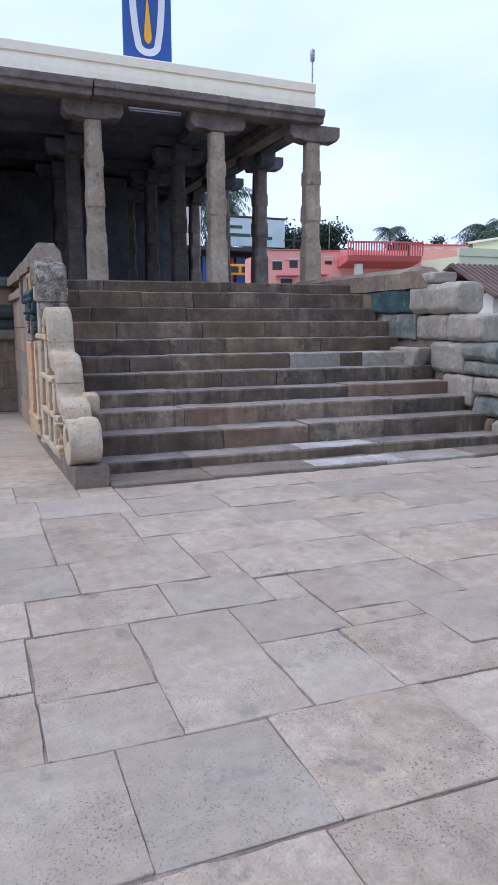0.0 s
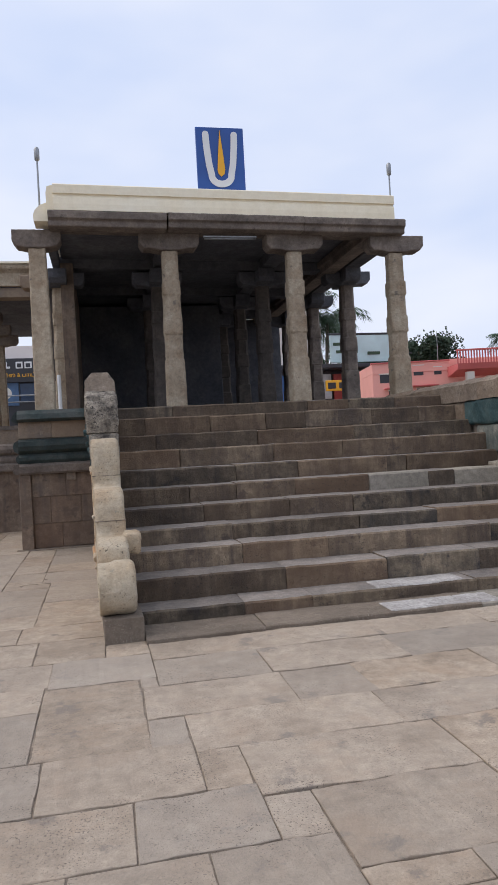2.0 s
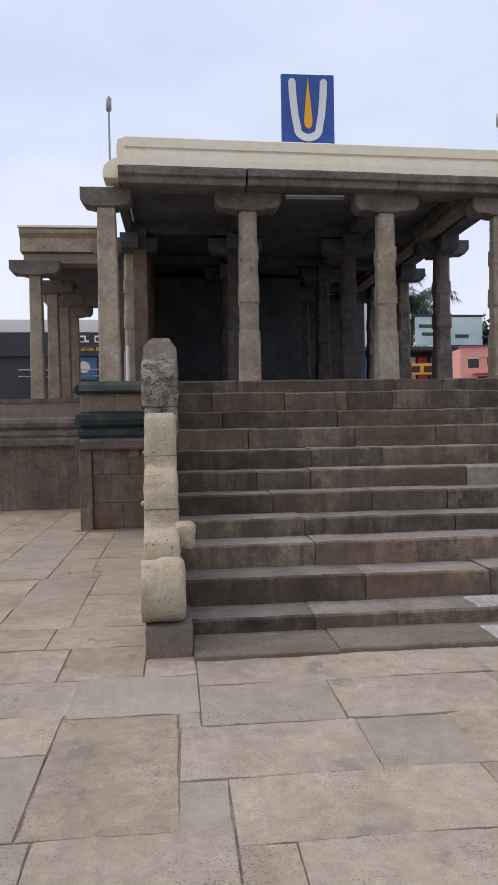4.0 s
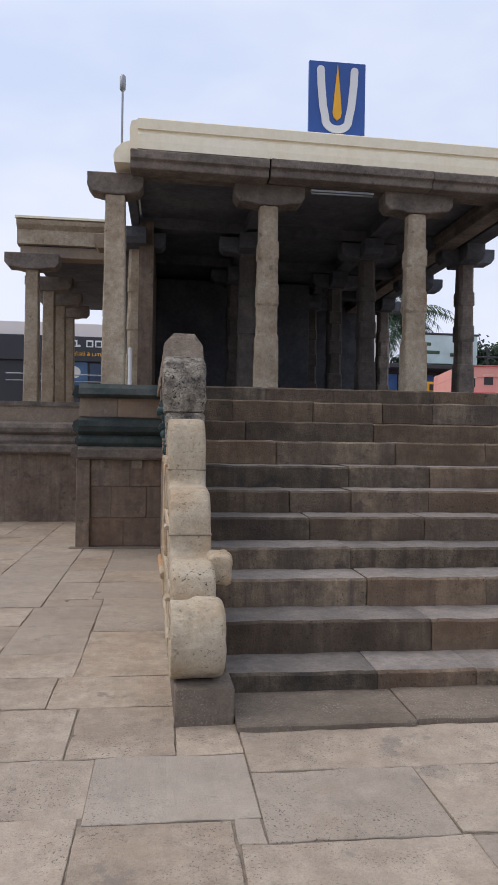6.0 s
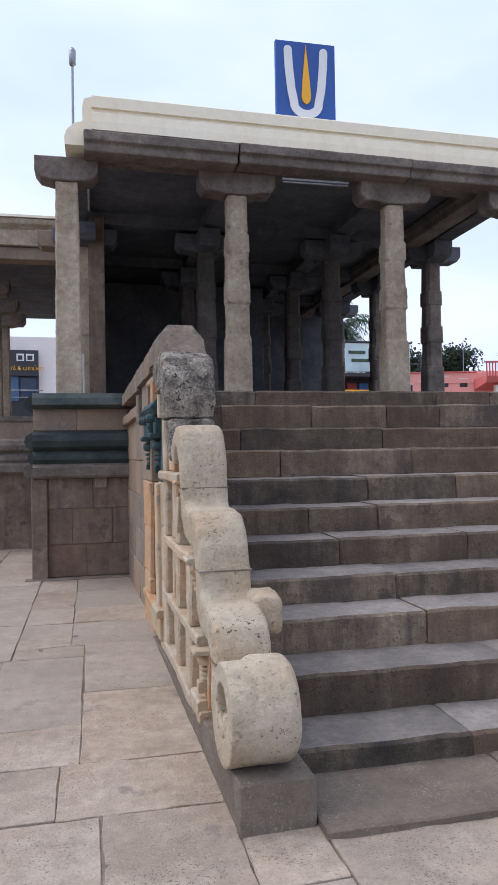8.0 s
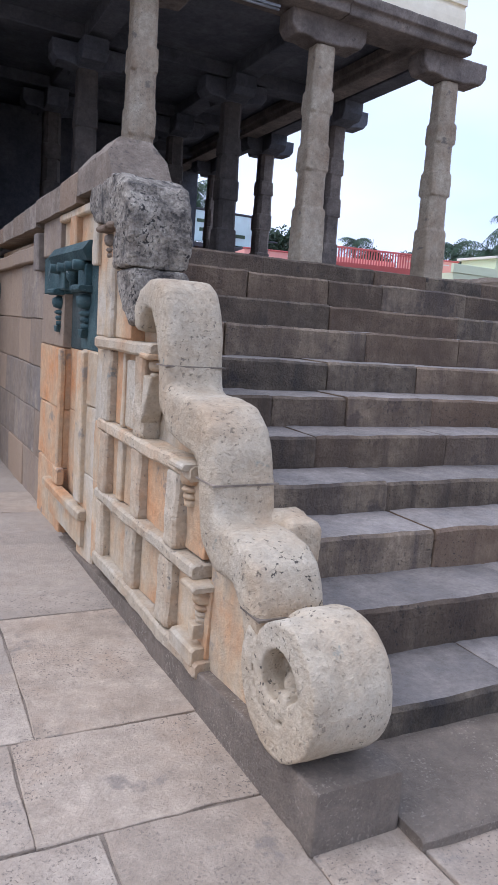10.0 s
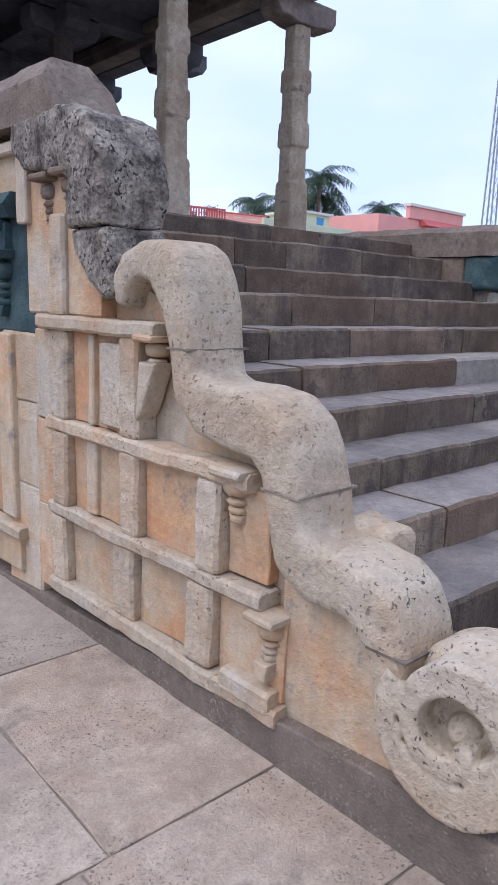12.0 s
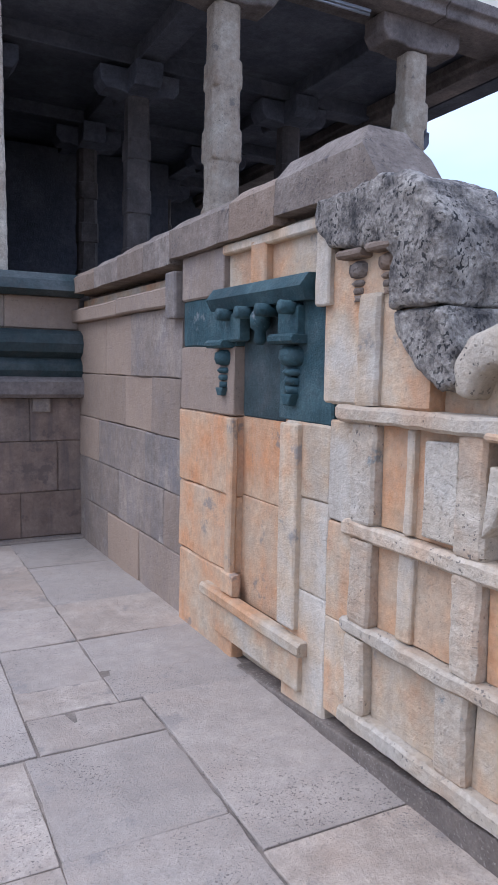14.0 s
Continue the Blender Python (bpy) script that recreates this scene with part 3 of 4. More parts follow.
def bracketed(y, z, size, material, name, post=0.0):
    """A carved pilaster capital: abacus, cushion, rings and a tapering foot."""
    s = size
    base = part(name, box(-0.03 - 0.05 * s, 0.05, y - 0.12 * s, y + 0.12 * s, z - 0.05 * s, z, 0.012, 0.003, 0.06), material, balustrade)
    part("cushion", lathe([(z - 0.16 * s, 0.05 * s), (z - 0.15 * s, 0.085 * s), (z - 0.12 * s, 0.098 * s), (z - 0.08 * s, 0.095 * s), (z - 0.06 * s, 0.06 * s)], 8, 2, (0.025, y, 0)), material, base, smooth=True)
    for k in range(3):
        zz = z - (0.19 + 0.045 * k) * s
        part("collar", lathe([(zz - 0.018 * s, 0.055 * s), (zz, 0.075 * s - 0.008 * k), (zz + 0.018 * s, 0.055 * s)], 8, 2, (0.02, y, 0)), material, base, smooth=True)
    if post:
        part("foot", prism([(y - 0.055 * s, z - 0.3 * s), (y + 0.055 * s, z - 0.3 * s), (y + 0.02, z - 0.3 * s - post), (y - 0.02, z - 0.3 * s - post)], -0.03, 0.05, 0, 0.006), material, base)


bracketed(2.76, 1.64, 0.85, GREEN, "shrine_capital", 0.05)
bracketed(3.42, 1.63, 0.8, GREEN, "shrine_capital", 0.04)
bracketed(2.3, 1.93, 0.62, CAPSTONE, "hanging_capital")
bracketed(2.13, 1.94, 0.6, CAPSTONE, "hanging_capital")
# carved panel frame: rails and uprights


def rail(y0, y1, z0, z1, proud=-0.03, material=None, name="rail"):
    return part(name, box(proud, 0.075, y0, y1, z0, z1, 0.012, 0.009, 0.035, None, y0 * 7.3 + z0 * 11), material or RIBSTONE, balustrade)


rail(1.5, 2.36, 1.305, 1.365, -0.045)
rail(1.0, 2.33, 0.862, 0.925)
rail(0.93, 2.31, 0.485, 0.545)
rail(0.84, 2.31, 0.12, 0.19, -0.035)
rail(2.15, 2.28, 1.365, 1.76, -0.025, CREAM, "upright")
rail(2.15, 2.29, 0.925, 1.305, -0.025, None, "upright")
rail(1.62, 1.74, 0.925, 1.305, -0.025, None, "upright")
rail(2.15, 2.28, 0.545, 0.862, -0.027, None, "upright")
rail(1.62, 1.74, 0.545, 0.862, -0.024, None, "upright")
rail(1.14, 1.26, 0.545, 0.862, -0.026, None, "upright")
rail(2.17, 2.29, 0.19, 0.485, -0.026, None, "upright")
rail(1.65, 1.79, 0.19, 0.485, -0.024, None, "upright")
rail(1.17, 1.31, 0.19, 0.485, -0.027, None, "upright")
for y0, y1, z0, z1 in ((1.74, 2.15, 0.545, 0.862), (1.26, 1.62, 0.545, 0.862), (0.94, 1.14, 0.56, 0.862), (1.79, 2.17, 0.19, 0.485), (1.31, 1.65, 0.19, 0.485), (0.85, 1.17, 0.19, 0.485), (1.74, 2.15, 0.925, 1.305)):
    part("recess_panel", box(0.018, 0.09, y0 + 0.002, y1 - 0.002, z0, z1, 0.004, 0.009, 0.06, None, y0), PEACH if z0 > 0.5 and y0 < 1.75 else CREAM, balustrade)
part("panel_strip", box(-0.004, 0.05, 1.94, 2.02, 0.55, 0.86, 0.006, 0.005, 0.1), CREAM, balustrade)
part("panel_strip", box(-0.005, 0.05, 1.96, 2.0, 0.93, 1.3, 0.006, 0.005, 0.1), CREAM, balustrade)
part("panel_block", box(-0.01, 0.05, 1.74, 1.9, 0.95, 1.27, 0.006, 0.005, 0.1), TRUNK, balustrade)
part("leaf_corbel", prism([(1.5, 1.22), (1.6, 1.22), (1.62, 1.0), (1.58, 1.04)], -0.03, 0.06, 0, 0.01), TRUNK, balustrade)
bracketed(1.55, 1.32, 0.5, CREAM, "capital")
bracketed(1.085, 0.93, 0.62, CREAM, "capital")
bracketed(0.91, 0.49, 0.55, CREAM, "capital", 0.06)
part("capital_foot", box(-0.04, 0.06, 0.86, 1.1, 0.16, 0.24, 0.012, 0.004, 0.08), CREAM, balustrade)
part("side_slab", box(0.03, 0.08, 0.43, 0.88, 0.12, 0.6, 0.006, 0.006, 0.12), CREAM, balustrade)
# broken stone on the stair side of the trunk
chip = part("broken_stone", box(0.18, 0.33, 0.6, 0.8, 0.6, 0.8, 0.03, 0.02, 0.1), TRUNK, balustrade)
carve(chip, 0.02, 0.03, 0.1, 1)

# ---- ruined balustrade across the stair ----
ruin = thing("broken_balustrade", "broken stone stair balustrade of stacked weathered blocks", "balustrade", "structure")
PALE_RUIN = stone("pale_grey_ruin_stone", (0.27, 0.235, 0.185), (0.36, 0.32, 0.26), (0.44, 0.4, 0.33), 2.4, 50, 0.6, (0.12, 0.105, 0.09), 0.5, (0.22, 0.2, 0.165), 0.8, 0.85, 0.12, 0.3, patch=(0.16, 0.19, 0.175), patch_at=0.62, pit_at=0.63, relief=1.0)
MOSSY = stone("mossy_grey_ruin_stone", (0.1, 0.12, 0.11), (0.19, 0.2, 0.175), (0.32, 0.3, 0.25), 3.0, 50, 0.5, (0.06, 0.06, 0.055), 0.5, (0.07, 0.1, 0.1), 0.8, 0.85, 0.1, 0.5, pit_at=0.63, relief=1.0)
# each block: y from, y to, z from, z to, how far it stands out, edge wear, stone
BLOCKS = ((1.33, 2.4, 1.552, 1.95, 0.03, 0.07, PALE_RUIN), (1.9, 2.42, 1.954, 2.1, 0.0, 0.03, PALE_RUIN),
          (2.4, 3.45, 1.575, 1.9, 0.012, 0.02, GREEN), (3.46, 6.3, 1.575, 1.9, 0.0, 0.02, CAPSTONE),
          (0.86, 1.56, 1.2, 1.545, 0.02, 0.05, PALE_RUIN), (1.57, 2.27, 1.2, 1.545, 0.0, 0.04, PALE_RUIN), (2.275, 3.2, 1.2, 1.57, -0.01, 0.02, MOSSY),
          (0.58, 1.2, 0.97, 1.195, 0.03, 0.06, MOSSY), (1.21, 1.9, 0.79, 1.195, 0.0, 0.05, PALE_RUIN), (0.5, 1.2, 0.78, 0.965, 0.0, 0.04, MOSSY),
          (1.0, 1.62, 0.4, 0.785, 0.0, 0.03, PALE_RUIN), (0.38, 0.99, 0.56, 0.775, 0.02, 0.04, PALE_RUIN), (0.3, 0.99, 0.3, 0.555, 0.0, 0.05, MOSSY),
          (0.05, 0.62, 0.0, 0.295, 0.0, 0.05, PALE_RUIN), (0.63, 1.2, 0.0, 0.295, 0.0, 0.04, STEP))
for y0, y1, z0, z1, out, wear, mt in BLOCKS:
    blk = part("block", box(4.96 - out, 5.36, y0, y1 - 0.006, z0, z1 - 0.004, wear, 0.02, 0.12, None, y0), mt, ruin)
    carve(blk, 0.02, 0.04, 0.22, 2)
part("core_wall", prism([(1.2, 0.0), (6.3, 0.0), (6.3, 1.9), (2.7, 1.9), (1.6, 1.0)], 5.03, 5.27), GREY, ruin)
for a, b in ((2.0, 3.05), (3.05, 4.3), (4.3, 5.3), (5.3, 6.3)):
    part("cap_stone", ridge([(4.93, 1.9), (5.3, 1.9), (5.3, 2.1), (5.22, 2.19), (5.05, 2.2), (4.93, 2.13)], a, b - 0.005, 0.9 if a == 2.0 else 0.0, 0.12, 0.012), CAPSTONE, ruin)
tilted = part("tilted_stone", prism([(1.86, 1.1), (2.0, 0.84), (2.42, 0.81), (2.75, 1.1)], 4.76, 4.97, 0, 0.02), PALE_RUIN, ruin)
carve(tilted, 0.018, 0.03, 0.15, 1)

# ---- podium ----
HALL = Vector((-0.115, -0.13, -0.02))
SITE = HALL
podium = thing("podium", "moulded dark stone temple podium with green painted courses", "podium", "structure")


def moulding(parent, profile, a, b, axis, face, material, name):
    """A course of the podium: profile of (out, z); drawn along x (face at y) or along y (face at x)."""
    if axis == "x":
        pts = [(face - o, z) for o, z in profile]
        return part(name, prism(pts, a, b, 0), material, parent)
    pts = [(z, face - o) for o, z in profile]
    return part(name, prism(pts, a, b, 1), material, parent)


def podium_run(a, b, axis, face, top_green):
    g = MOSS if top_green else CORNICE
    moulding(podium, [(-0.3, -0.04), (0.0, -0.04), (0.0, 1.2), (-0.3, 1.2)], a, b, axis, face, RUST, "podium_wall")
    moulding(podium, [(-0.3, 1.2), (0.1, 1.2), (0.13, 1.23), (0.13, 1.33), (0.05, 1.37), (-0.3, 1.37)], a, b, axis, face, CORNICE, "ledge")
    moulding(podium, [(-0.3, 1.37), (0.05, 1.37), (0.08, 1.42), (0.08, 1.47), (0.03, 1.52), (-0.3, 1.52)], a, b, axis, face, g, "lower_mould")
    moulding(podium, [(-0.3, 1.52), (0.02, 1.52), (0.1, 1.57), (0.12, 1.64), (0.1, 1.71), (0.02, 1.75), (-0.3, 1.75)], a, b, axis, face, g, "round_mould")
    moulding(podium, [(-0.3, 1.75), (-0.05, 1.75), (-0.05, 2.02), (-0.3, 2.02)], a, b, axis, face, GREY, "neck")
    moulding(podium, [(-0.3, 2.02), (0.06, 2.02), (0.13, 2.06), (0.1, 2.14), (0.04, 2.2), (-0.3, 2.2)] if top_green else [(-0.3, 2.02), (-0.02, 2.02), (-0.02, 2.1), (-0.3, 2.1)], a, b, axis, face, g, "top_slab")


podium_run(-1.1, 0.01, "x", 6.185, True)
podium_run(6.42, 9.2, "y", -1.1, True)
podium_run(-14.0, -1.12, "x", 9.2, False)
part("pilaster", box(-1.12, -0.94, 6.11, 6.21, -0.02, 1.2, 0.01, 0.004, 0.2), RUST, podium)
part("pilaster", box(-0.4, -0.26, 6.135, 6.2, 1.08, 1.2, 0.01, 0.004, 0.2), GREY, podium)
part("foot_course", box(-1.2, 0.0, 6.06, 6.19, -0.03, 0.038, 0.01, 0.004, 0.2), GREY, podium)
for z0, z1, xs in ((0.04, 0.42, (-0.94, -0.5, 0.02)), (0.42, 0.84, (-0.94, -0.66, -0.2, 0.02)), (0.84, 1.2, (-0.94, -0.42, 0.02))):
    for a, b in zip(xs, xs[1:]):
        part("wall_stone", box(a + 0.002, b - 0.002, 6.172 + rng.uniform(-0.004, 0.004), 6.3, z0 + 0.002, z1 - 0.002, 0.007, 0.005, 0.1, None, a + z0), RUST, podium)
for a, b in ((-1.1, -0.6), (-0.6, 0.0)):
    part("neck_stone", box(a, b - 0.004, 6.215, 6.29, 1.76, 2.02, 0.006, 0.004, 0.2), GREY, podium)
part("podium_core", box(-0.95, 6.2, 6.32, 17.0, -0.04, 1.94, 0.01, 0.0, 5), GREY, podium)
part("podium_core", box(-14.0, -1.3, 9.48, 17.0, -0.04, 2.06, 0.01, 0.0, 5), GREY, podium)
hall_floor = thing("floor", "dark worn granite hall floor slabs", "floor", "structure")
for j in range(7):
    for i in range(5):
        part("floor_slab", box(-0.7 + 1.36 * i, 0.65 + 1.36 * i, 6.36 + 1.4 * j, 7.755 + 1.4 * j, 1.94, LANDING + 0.016, 0.006, 0.002, 0.7), CORNICE, hall_floor)

# ---- pillared hall ----
PILLAR_X, PILLAR_Y = (-0.69, 1.443, 3.62, 5.4), (6.4, 8.95, 11.4, 13.9)
PROFILE_SCALE = 1.022
PROFILE = ((0.0, 0.164, 0.025), (0.6, 0.161, 0.025), (0.9, 0.157, 0.03), (0.92, 0.146, 0.05), (1.32, 0.143, 0.055), (1.335, 0.155, 0.03), (1.6, 0.154, 0.035), (1.62, 0.148, 0.06), (1.96, 0.142, 0.06), (1.975, 0.15, 0.03), (2.2, 0.146, 0.03), (2.215, 0.138, 0.055), (2.69, 0.134, 0.05))


def pillar_mesh(seed):
    bm = bmesh.new()
    rings = []
    for z, w, c in PROFILE:
        if seed == 10:
            w, c = (0.158 - 0.008 * z, 0.02) if z < 2.45 else (0.132, 0.01)
        z *= PROFILE_SCALE
        ring = []
        for a, b in ((w - c, -w), (w, -w + c), (w, w - c), (w - c, w), (-w + c, w), (-w, w - c), (-w, -w + c), (-w + c, -w)):
            q = Vector((a, b, z))
            q += noise.noise_vector(q * 3 + Vector((seed * 5.1, 0, seed))) * 0.009
            q.z = z + 0.0
            ring.append(bm.verts.new(q))
        rings.append(ring)
    for r0, r1 in zip(rings, rings[1:]):
        for k in range(8):
            bm.faces.new((r0[k], r0[(k + 1) % 8], r1[(k + 1) % 8], r1[k]))
    bm.faces.new(rings[0][::-1])
    bm.faces.new(rings[-1])
    return bm


def corbel_mesh(half=0.5, depth=0.17):
    pts = [(-0.17, 0.0), (0.17, 0.0), (0.24, 0.02), (0.3, 0.03), (half - 0.07, 0.03), (half - 0.02, 0.09), (half, 0.12), (half, 0.29), (-half, 0.29), (-half, 0.12), (-half + 0.02, 0.09), (-half + 0.07, 0.03), (-0.3, 0.03), (-0.24, 0.02)]
    return prism([(z, x) for x, z in pts], -depth, depth, 1, 0.012, 1)


# Pillar granite darkened, so the hall's shade sits in the colour.
INNER_SHADE = stone("shaded_brown_inner_stone", (0.062, 0.053, 0.048), (0.09, 0.077, 0.068), (0.13, 0.11, 0.095), 2.0, 45, 0.3, (0.03, 0.03, 0.03), 0.4, (0.04, 0.038, 0.037), 0.6, 0.9, 0.15)
pillar_meshes, corbel_me = {}, None
for j, y in enumerate(PILLAR_Y):
    for i, x in enumerate(PILLAR_X):
        front = j == 0 or i == 3
        if i == 0 and j > 1:
            continue
        if i == 0 and j:
            x = -0.495
        p = thing("pillar", "weathered square granite pillar with stepped blocks on the podium" if j == 0 else "square granite pillar inside the hall, darkened to hold indoor shade", "pillar", group="hall pillars", at=(x + (0.0, 0.0, -0.045, -0.06)[i] * (j == 0) + (0.075 if i == 3 else 0), y + 0.17 - (0.0, 0.0, 0.1, 0.15)[i] * (j == 0), FLOOR + (0.07 - 0.035 * i if j == 0 else 0)))
        key = (j * 4 + i) % 5 if j else 10 + i
        # Most inner shafts use darker stone than the front row, as painted shade.
        mat = PILLAR if j == 0 or i == 0 else INNER_SHADE if i < 3 else CORNICE
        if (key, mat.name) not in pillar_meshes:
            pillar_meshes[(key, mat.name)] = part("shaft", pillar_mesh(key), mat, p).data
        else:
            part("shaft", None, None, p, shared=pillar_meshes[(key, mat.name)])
        if j == 0:
            carve(p.children[0], 0.014, 0.012, 0.06, 0)
        # Inner corbels are darker than the front ones, indoor shade kept in the colour.
        cm = CORNICE if j == 0 else SOOT_SHADE
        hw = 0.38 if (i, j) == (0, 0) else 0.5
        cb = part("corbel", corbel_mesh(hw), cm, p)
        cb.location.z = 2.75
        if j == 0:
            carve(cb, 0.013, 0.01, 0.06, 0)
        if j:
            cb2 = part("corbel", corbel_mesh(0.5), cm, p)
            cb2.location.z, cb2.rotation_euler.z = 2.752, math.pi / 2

p = thing("pillar", "square granite pillar beside the side wall, darkened to hold its shade", "pillar", group="hall pillars", at=(-0.74, 9.3, FLOOR))
part("shaft", pillar_mesh(10), INNER_SHADE, p)
part("corbel", corbel_mesh(0.5), GREY, p).location.z = 2.75

hall_roof = thing("hall_roof", "flat stone hall roof with dark cornice and cream parapet", "roof", "structure")
hall_roof.rotation_euler.y, hall_roof.location.z = 0.016, HALL.z + 0.085
BEAM_Z = FLOOR + 3.04
for j, y in enumerate(PILLAR_Y):
    part("beam", box(-0.6 if j else -0.48, 5.4, y + 0.02, y + 0.34, BEAM_Z, BEAM_Z + 0.22, 0.01, 0.004, 0.6), CORNICE if j == 0 else SOOT_SHADE, hall_roof)
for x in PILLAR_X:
    part("beam", box(x + 0.02 if x < 0 else x - 0.16, x + 0.16, 6.7, 15.5, BEAM_Z + 0.004, BEAM_Z + 0.2, 0.01, 0.004, 1), SOOT_SHADE, hall_roof)
part("ceiling", box(-0.5, 5.35, 6.25, 15.6, 5.225, 5.3, 0.01, 0.004, 2), SOOT_SHADE, hall_roof)
# cornice in three lengths, the first dropped a little
EAVE = [(6.34, 4.98), (6.05, 4.98), (6.04, 5.0), (6.04, 5.075), (5.985, 5.095), (5.98, 5.2), (6.02, 5.225), (6.34, 5.225)]
for a, b, dz in ((-0.56, 1.3, 0.0), (1.325, 3.6, 0.018), (3.605, 5.42, 0.012)):
    cor = part("cornice", prism([(y + 0.05, z + dz) for y, z in EAVE], a, b, 0), CORNICE, hall_roof)
    carve(cor, 0.012, 0.012, 0.1, 0)
part("cornice", prism([(z, 5.45 - 0.05 - (y - 6.34) * -1.0 - 0.31 + 0.0) for y, z in EAVE][::-1], 6.3, 15.6, 1), CORNICE, hall_roof)
PARAPET = [(6.5, 5.2), (5.985, 5.2), (5.985, 5.3), (5.995, 5.4), (6.02, 5.44), (6.02, 5.46), (5.985, 5.465), (5.985, 5.6), (6.0, 5.615), (6.5, 5.615)]
par = part("parapet", prism([(y + 0.06, z + 0.02) for y, z in PARAPET], -0.47, 5.22, 0), LIME, hall_roof, "cream limewashed parapet")
part("parapet_end", prism_y([(-0.46, 5.08), (-0.78, 5.08), (-0.79, 5.17), (-0.76, 5.26), (-0.68, 5.34), (-0.57, 5.38), (-0.46, 5.39)], 6.2, 6.6), LIME, hall_roof)
part("parapet_end", prism_y([(-0.47, 5.2), (-0.57, 5.2), (-0.58, 5.5), (-0.56, 5.6), (-0.47, 5.63)], 6.1, 6.6), LIME, hall_roof)
part("parapet", prism([(5.2, 5.1), (5.2, 5.38), (5.6, 5.34), (5.6, 5.1)], 6.5, 15.6, 1), LIME, hall_roof)
part("roof_slab", box(-0.55, 5.2, 6.55, 15.6, 5.3, 5.4, 0.01, 0, 3), LIME, hall_roof)
wall_back = tagged(part("wall_north", box(-0.45, 5.6, 15.4, 15.7, 1.9, 5.2, 0.01, 0.002, 1.5), SOOT_SHADE), "stone back wall of the hall, coloured dark for soot and shade", "wall", kind="structure")
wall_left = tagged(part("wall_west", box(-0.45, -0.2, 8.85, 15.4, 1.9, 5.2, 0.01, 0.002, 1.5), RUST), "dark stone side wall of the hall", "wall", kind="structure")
wall_inner = tagged(part("wall_inner", box(-0.2, 3.4, 13.2, 13.5, 1.9, 5.2, 0.01, 0.002, 1.5), SOOT_SHADE), "stone inner wall of the hall, coloured dark for soot and shade", "wall", kind="structure")

for wall in (wall_back, wall_left, wall_inner):
    wall.location = HALL

# ---- sign board on the roof ----
BLUE = plain("blue_sign_paint", (0.02, 0.085, 0.33), 0.45, 0, 0.1, 2)
WHITE = plain("white_sign_paint", (0.75, 0.75, 0.74), 0.5, 0, 0.04, 2)
YELLOW = plain("yellow_sign_paint", (0.85, 0.42, 0.02), 0.5, 0, 0.06, 2)
METAL = plain("grey_galvanised_metal", (0.3, 0.31, 0.32), 0.45, 0.7, 0.15, 8)
sign = thing("roof_sign_board", "blue sign board with a white U mark and yellow flame", "sign", at=(2.395, 6.5, 0.0))
part("board", box(-0.41, 0.41, -0.03, 0.03, 5.76, 6.885, 0.006, 0.0, 2), BLUE, sign)


def u_mark():
    bm = bmesh.new()
    path = [(-0.245 + 0.0, 6.76), (-0.235, 6.55), (-0.205, 6.25), (-0.17, 6.08)]
    arc = [(0.17 * math.cos(w), 6.06 + 0.14 * math.sin(w)) for w in [math.pi + math.pi * k / 12 for k in range(1, 12)]]
    line = path + arc + [(-x, z) for x, z in path[::-1]]
    left, right = [], []
    for k, (x, z) in enumerate(line):
        x0, z0 = line[max(0, k - 1)]
        x1, z1 = line[min(len(line) - 1, k + 1)]
        d = Vector((x1 - x0, z1 - z0)).normalized()
        w = 0.055
        left.append((x - d.y * w, z + d.x * w))
        right.append((x + d.y * w, z - d.x * w))
    loop = [(z, x) for x, z in left + right[::-1]]
    return prism(loop, -0.05, -0.031, 1)


part("white_mark", u_mark(), WHITE, sign)
for s in (-1, 1):
    part("white_mark_end", lathe([(-0.0495, 0.055), (-0.031, 0.055)], 16, 1, (s * 0.245, 0, 6.76)), WHITE, sign)
part("flame_mark", prism([(6.09, 0.05), (6.05, 0.0), (6.09, -0.05), (6.16, -0.065), (6.4, -0.045), (6.84, 0.0), (6.4, 0.045), (6.16, 0.065)], -0.052, -0.031, 1), YELLOW, sign)
for x in (-0.3, 0.3):
    part("support_post", box(x - 0.02, x + 0.02, 0.031, 0.07, 5.4, 6.7, 0.004, 0, 1), METAL, sign)

for x, top in ((-0.6, 6.36), (5.33, 6.27)):
    lamp = thing("roof_lamp_pole", "thin metal pole with a long grey lamp head on the roof", "lamp", group="roof lamps", at=(x, 6.24, 5.4 if x > 0 else 5.35))
    h = top - (5.4 if x > 0 else 5.35)
    part("pole", lathe([(0, 0.016), (h - 0.2, 0.014)], 8), METAL, lamp)
    part("lamp_head", lathe([(h - 0.22, 0.02), (h - 0.2, 0.04), (h - 0.03, 0.042), (h, 0.02)], 10), METAL, lamp, smooth=True)
tube = thing("tube_light", "unlit white fluorescent tube on a batten under the cornice", "light", at=(2.45, 6.3, 4.94))
part("batten", box(-0.45, 0.45, -0.02, 0.02, 0.02, 0.05, 0.003, 0, 1), METAL, tube)
part("tube", lathe([(-0.44, 0.014), (0.44, 0.014)], 10, 0, (0, -0.005, 0.0)), METAL, tube, smooth=True)
pipe = tagged(part("drain_pipe", lathe([(2.03, 0.035), (3.0, 0.035)], 12, 2, (-0.56, 8.6, 0)), WHITE), "short white plastic pipe standing by a pillar", "pipe")
pipe.location = HALL

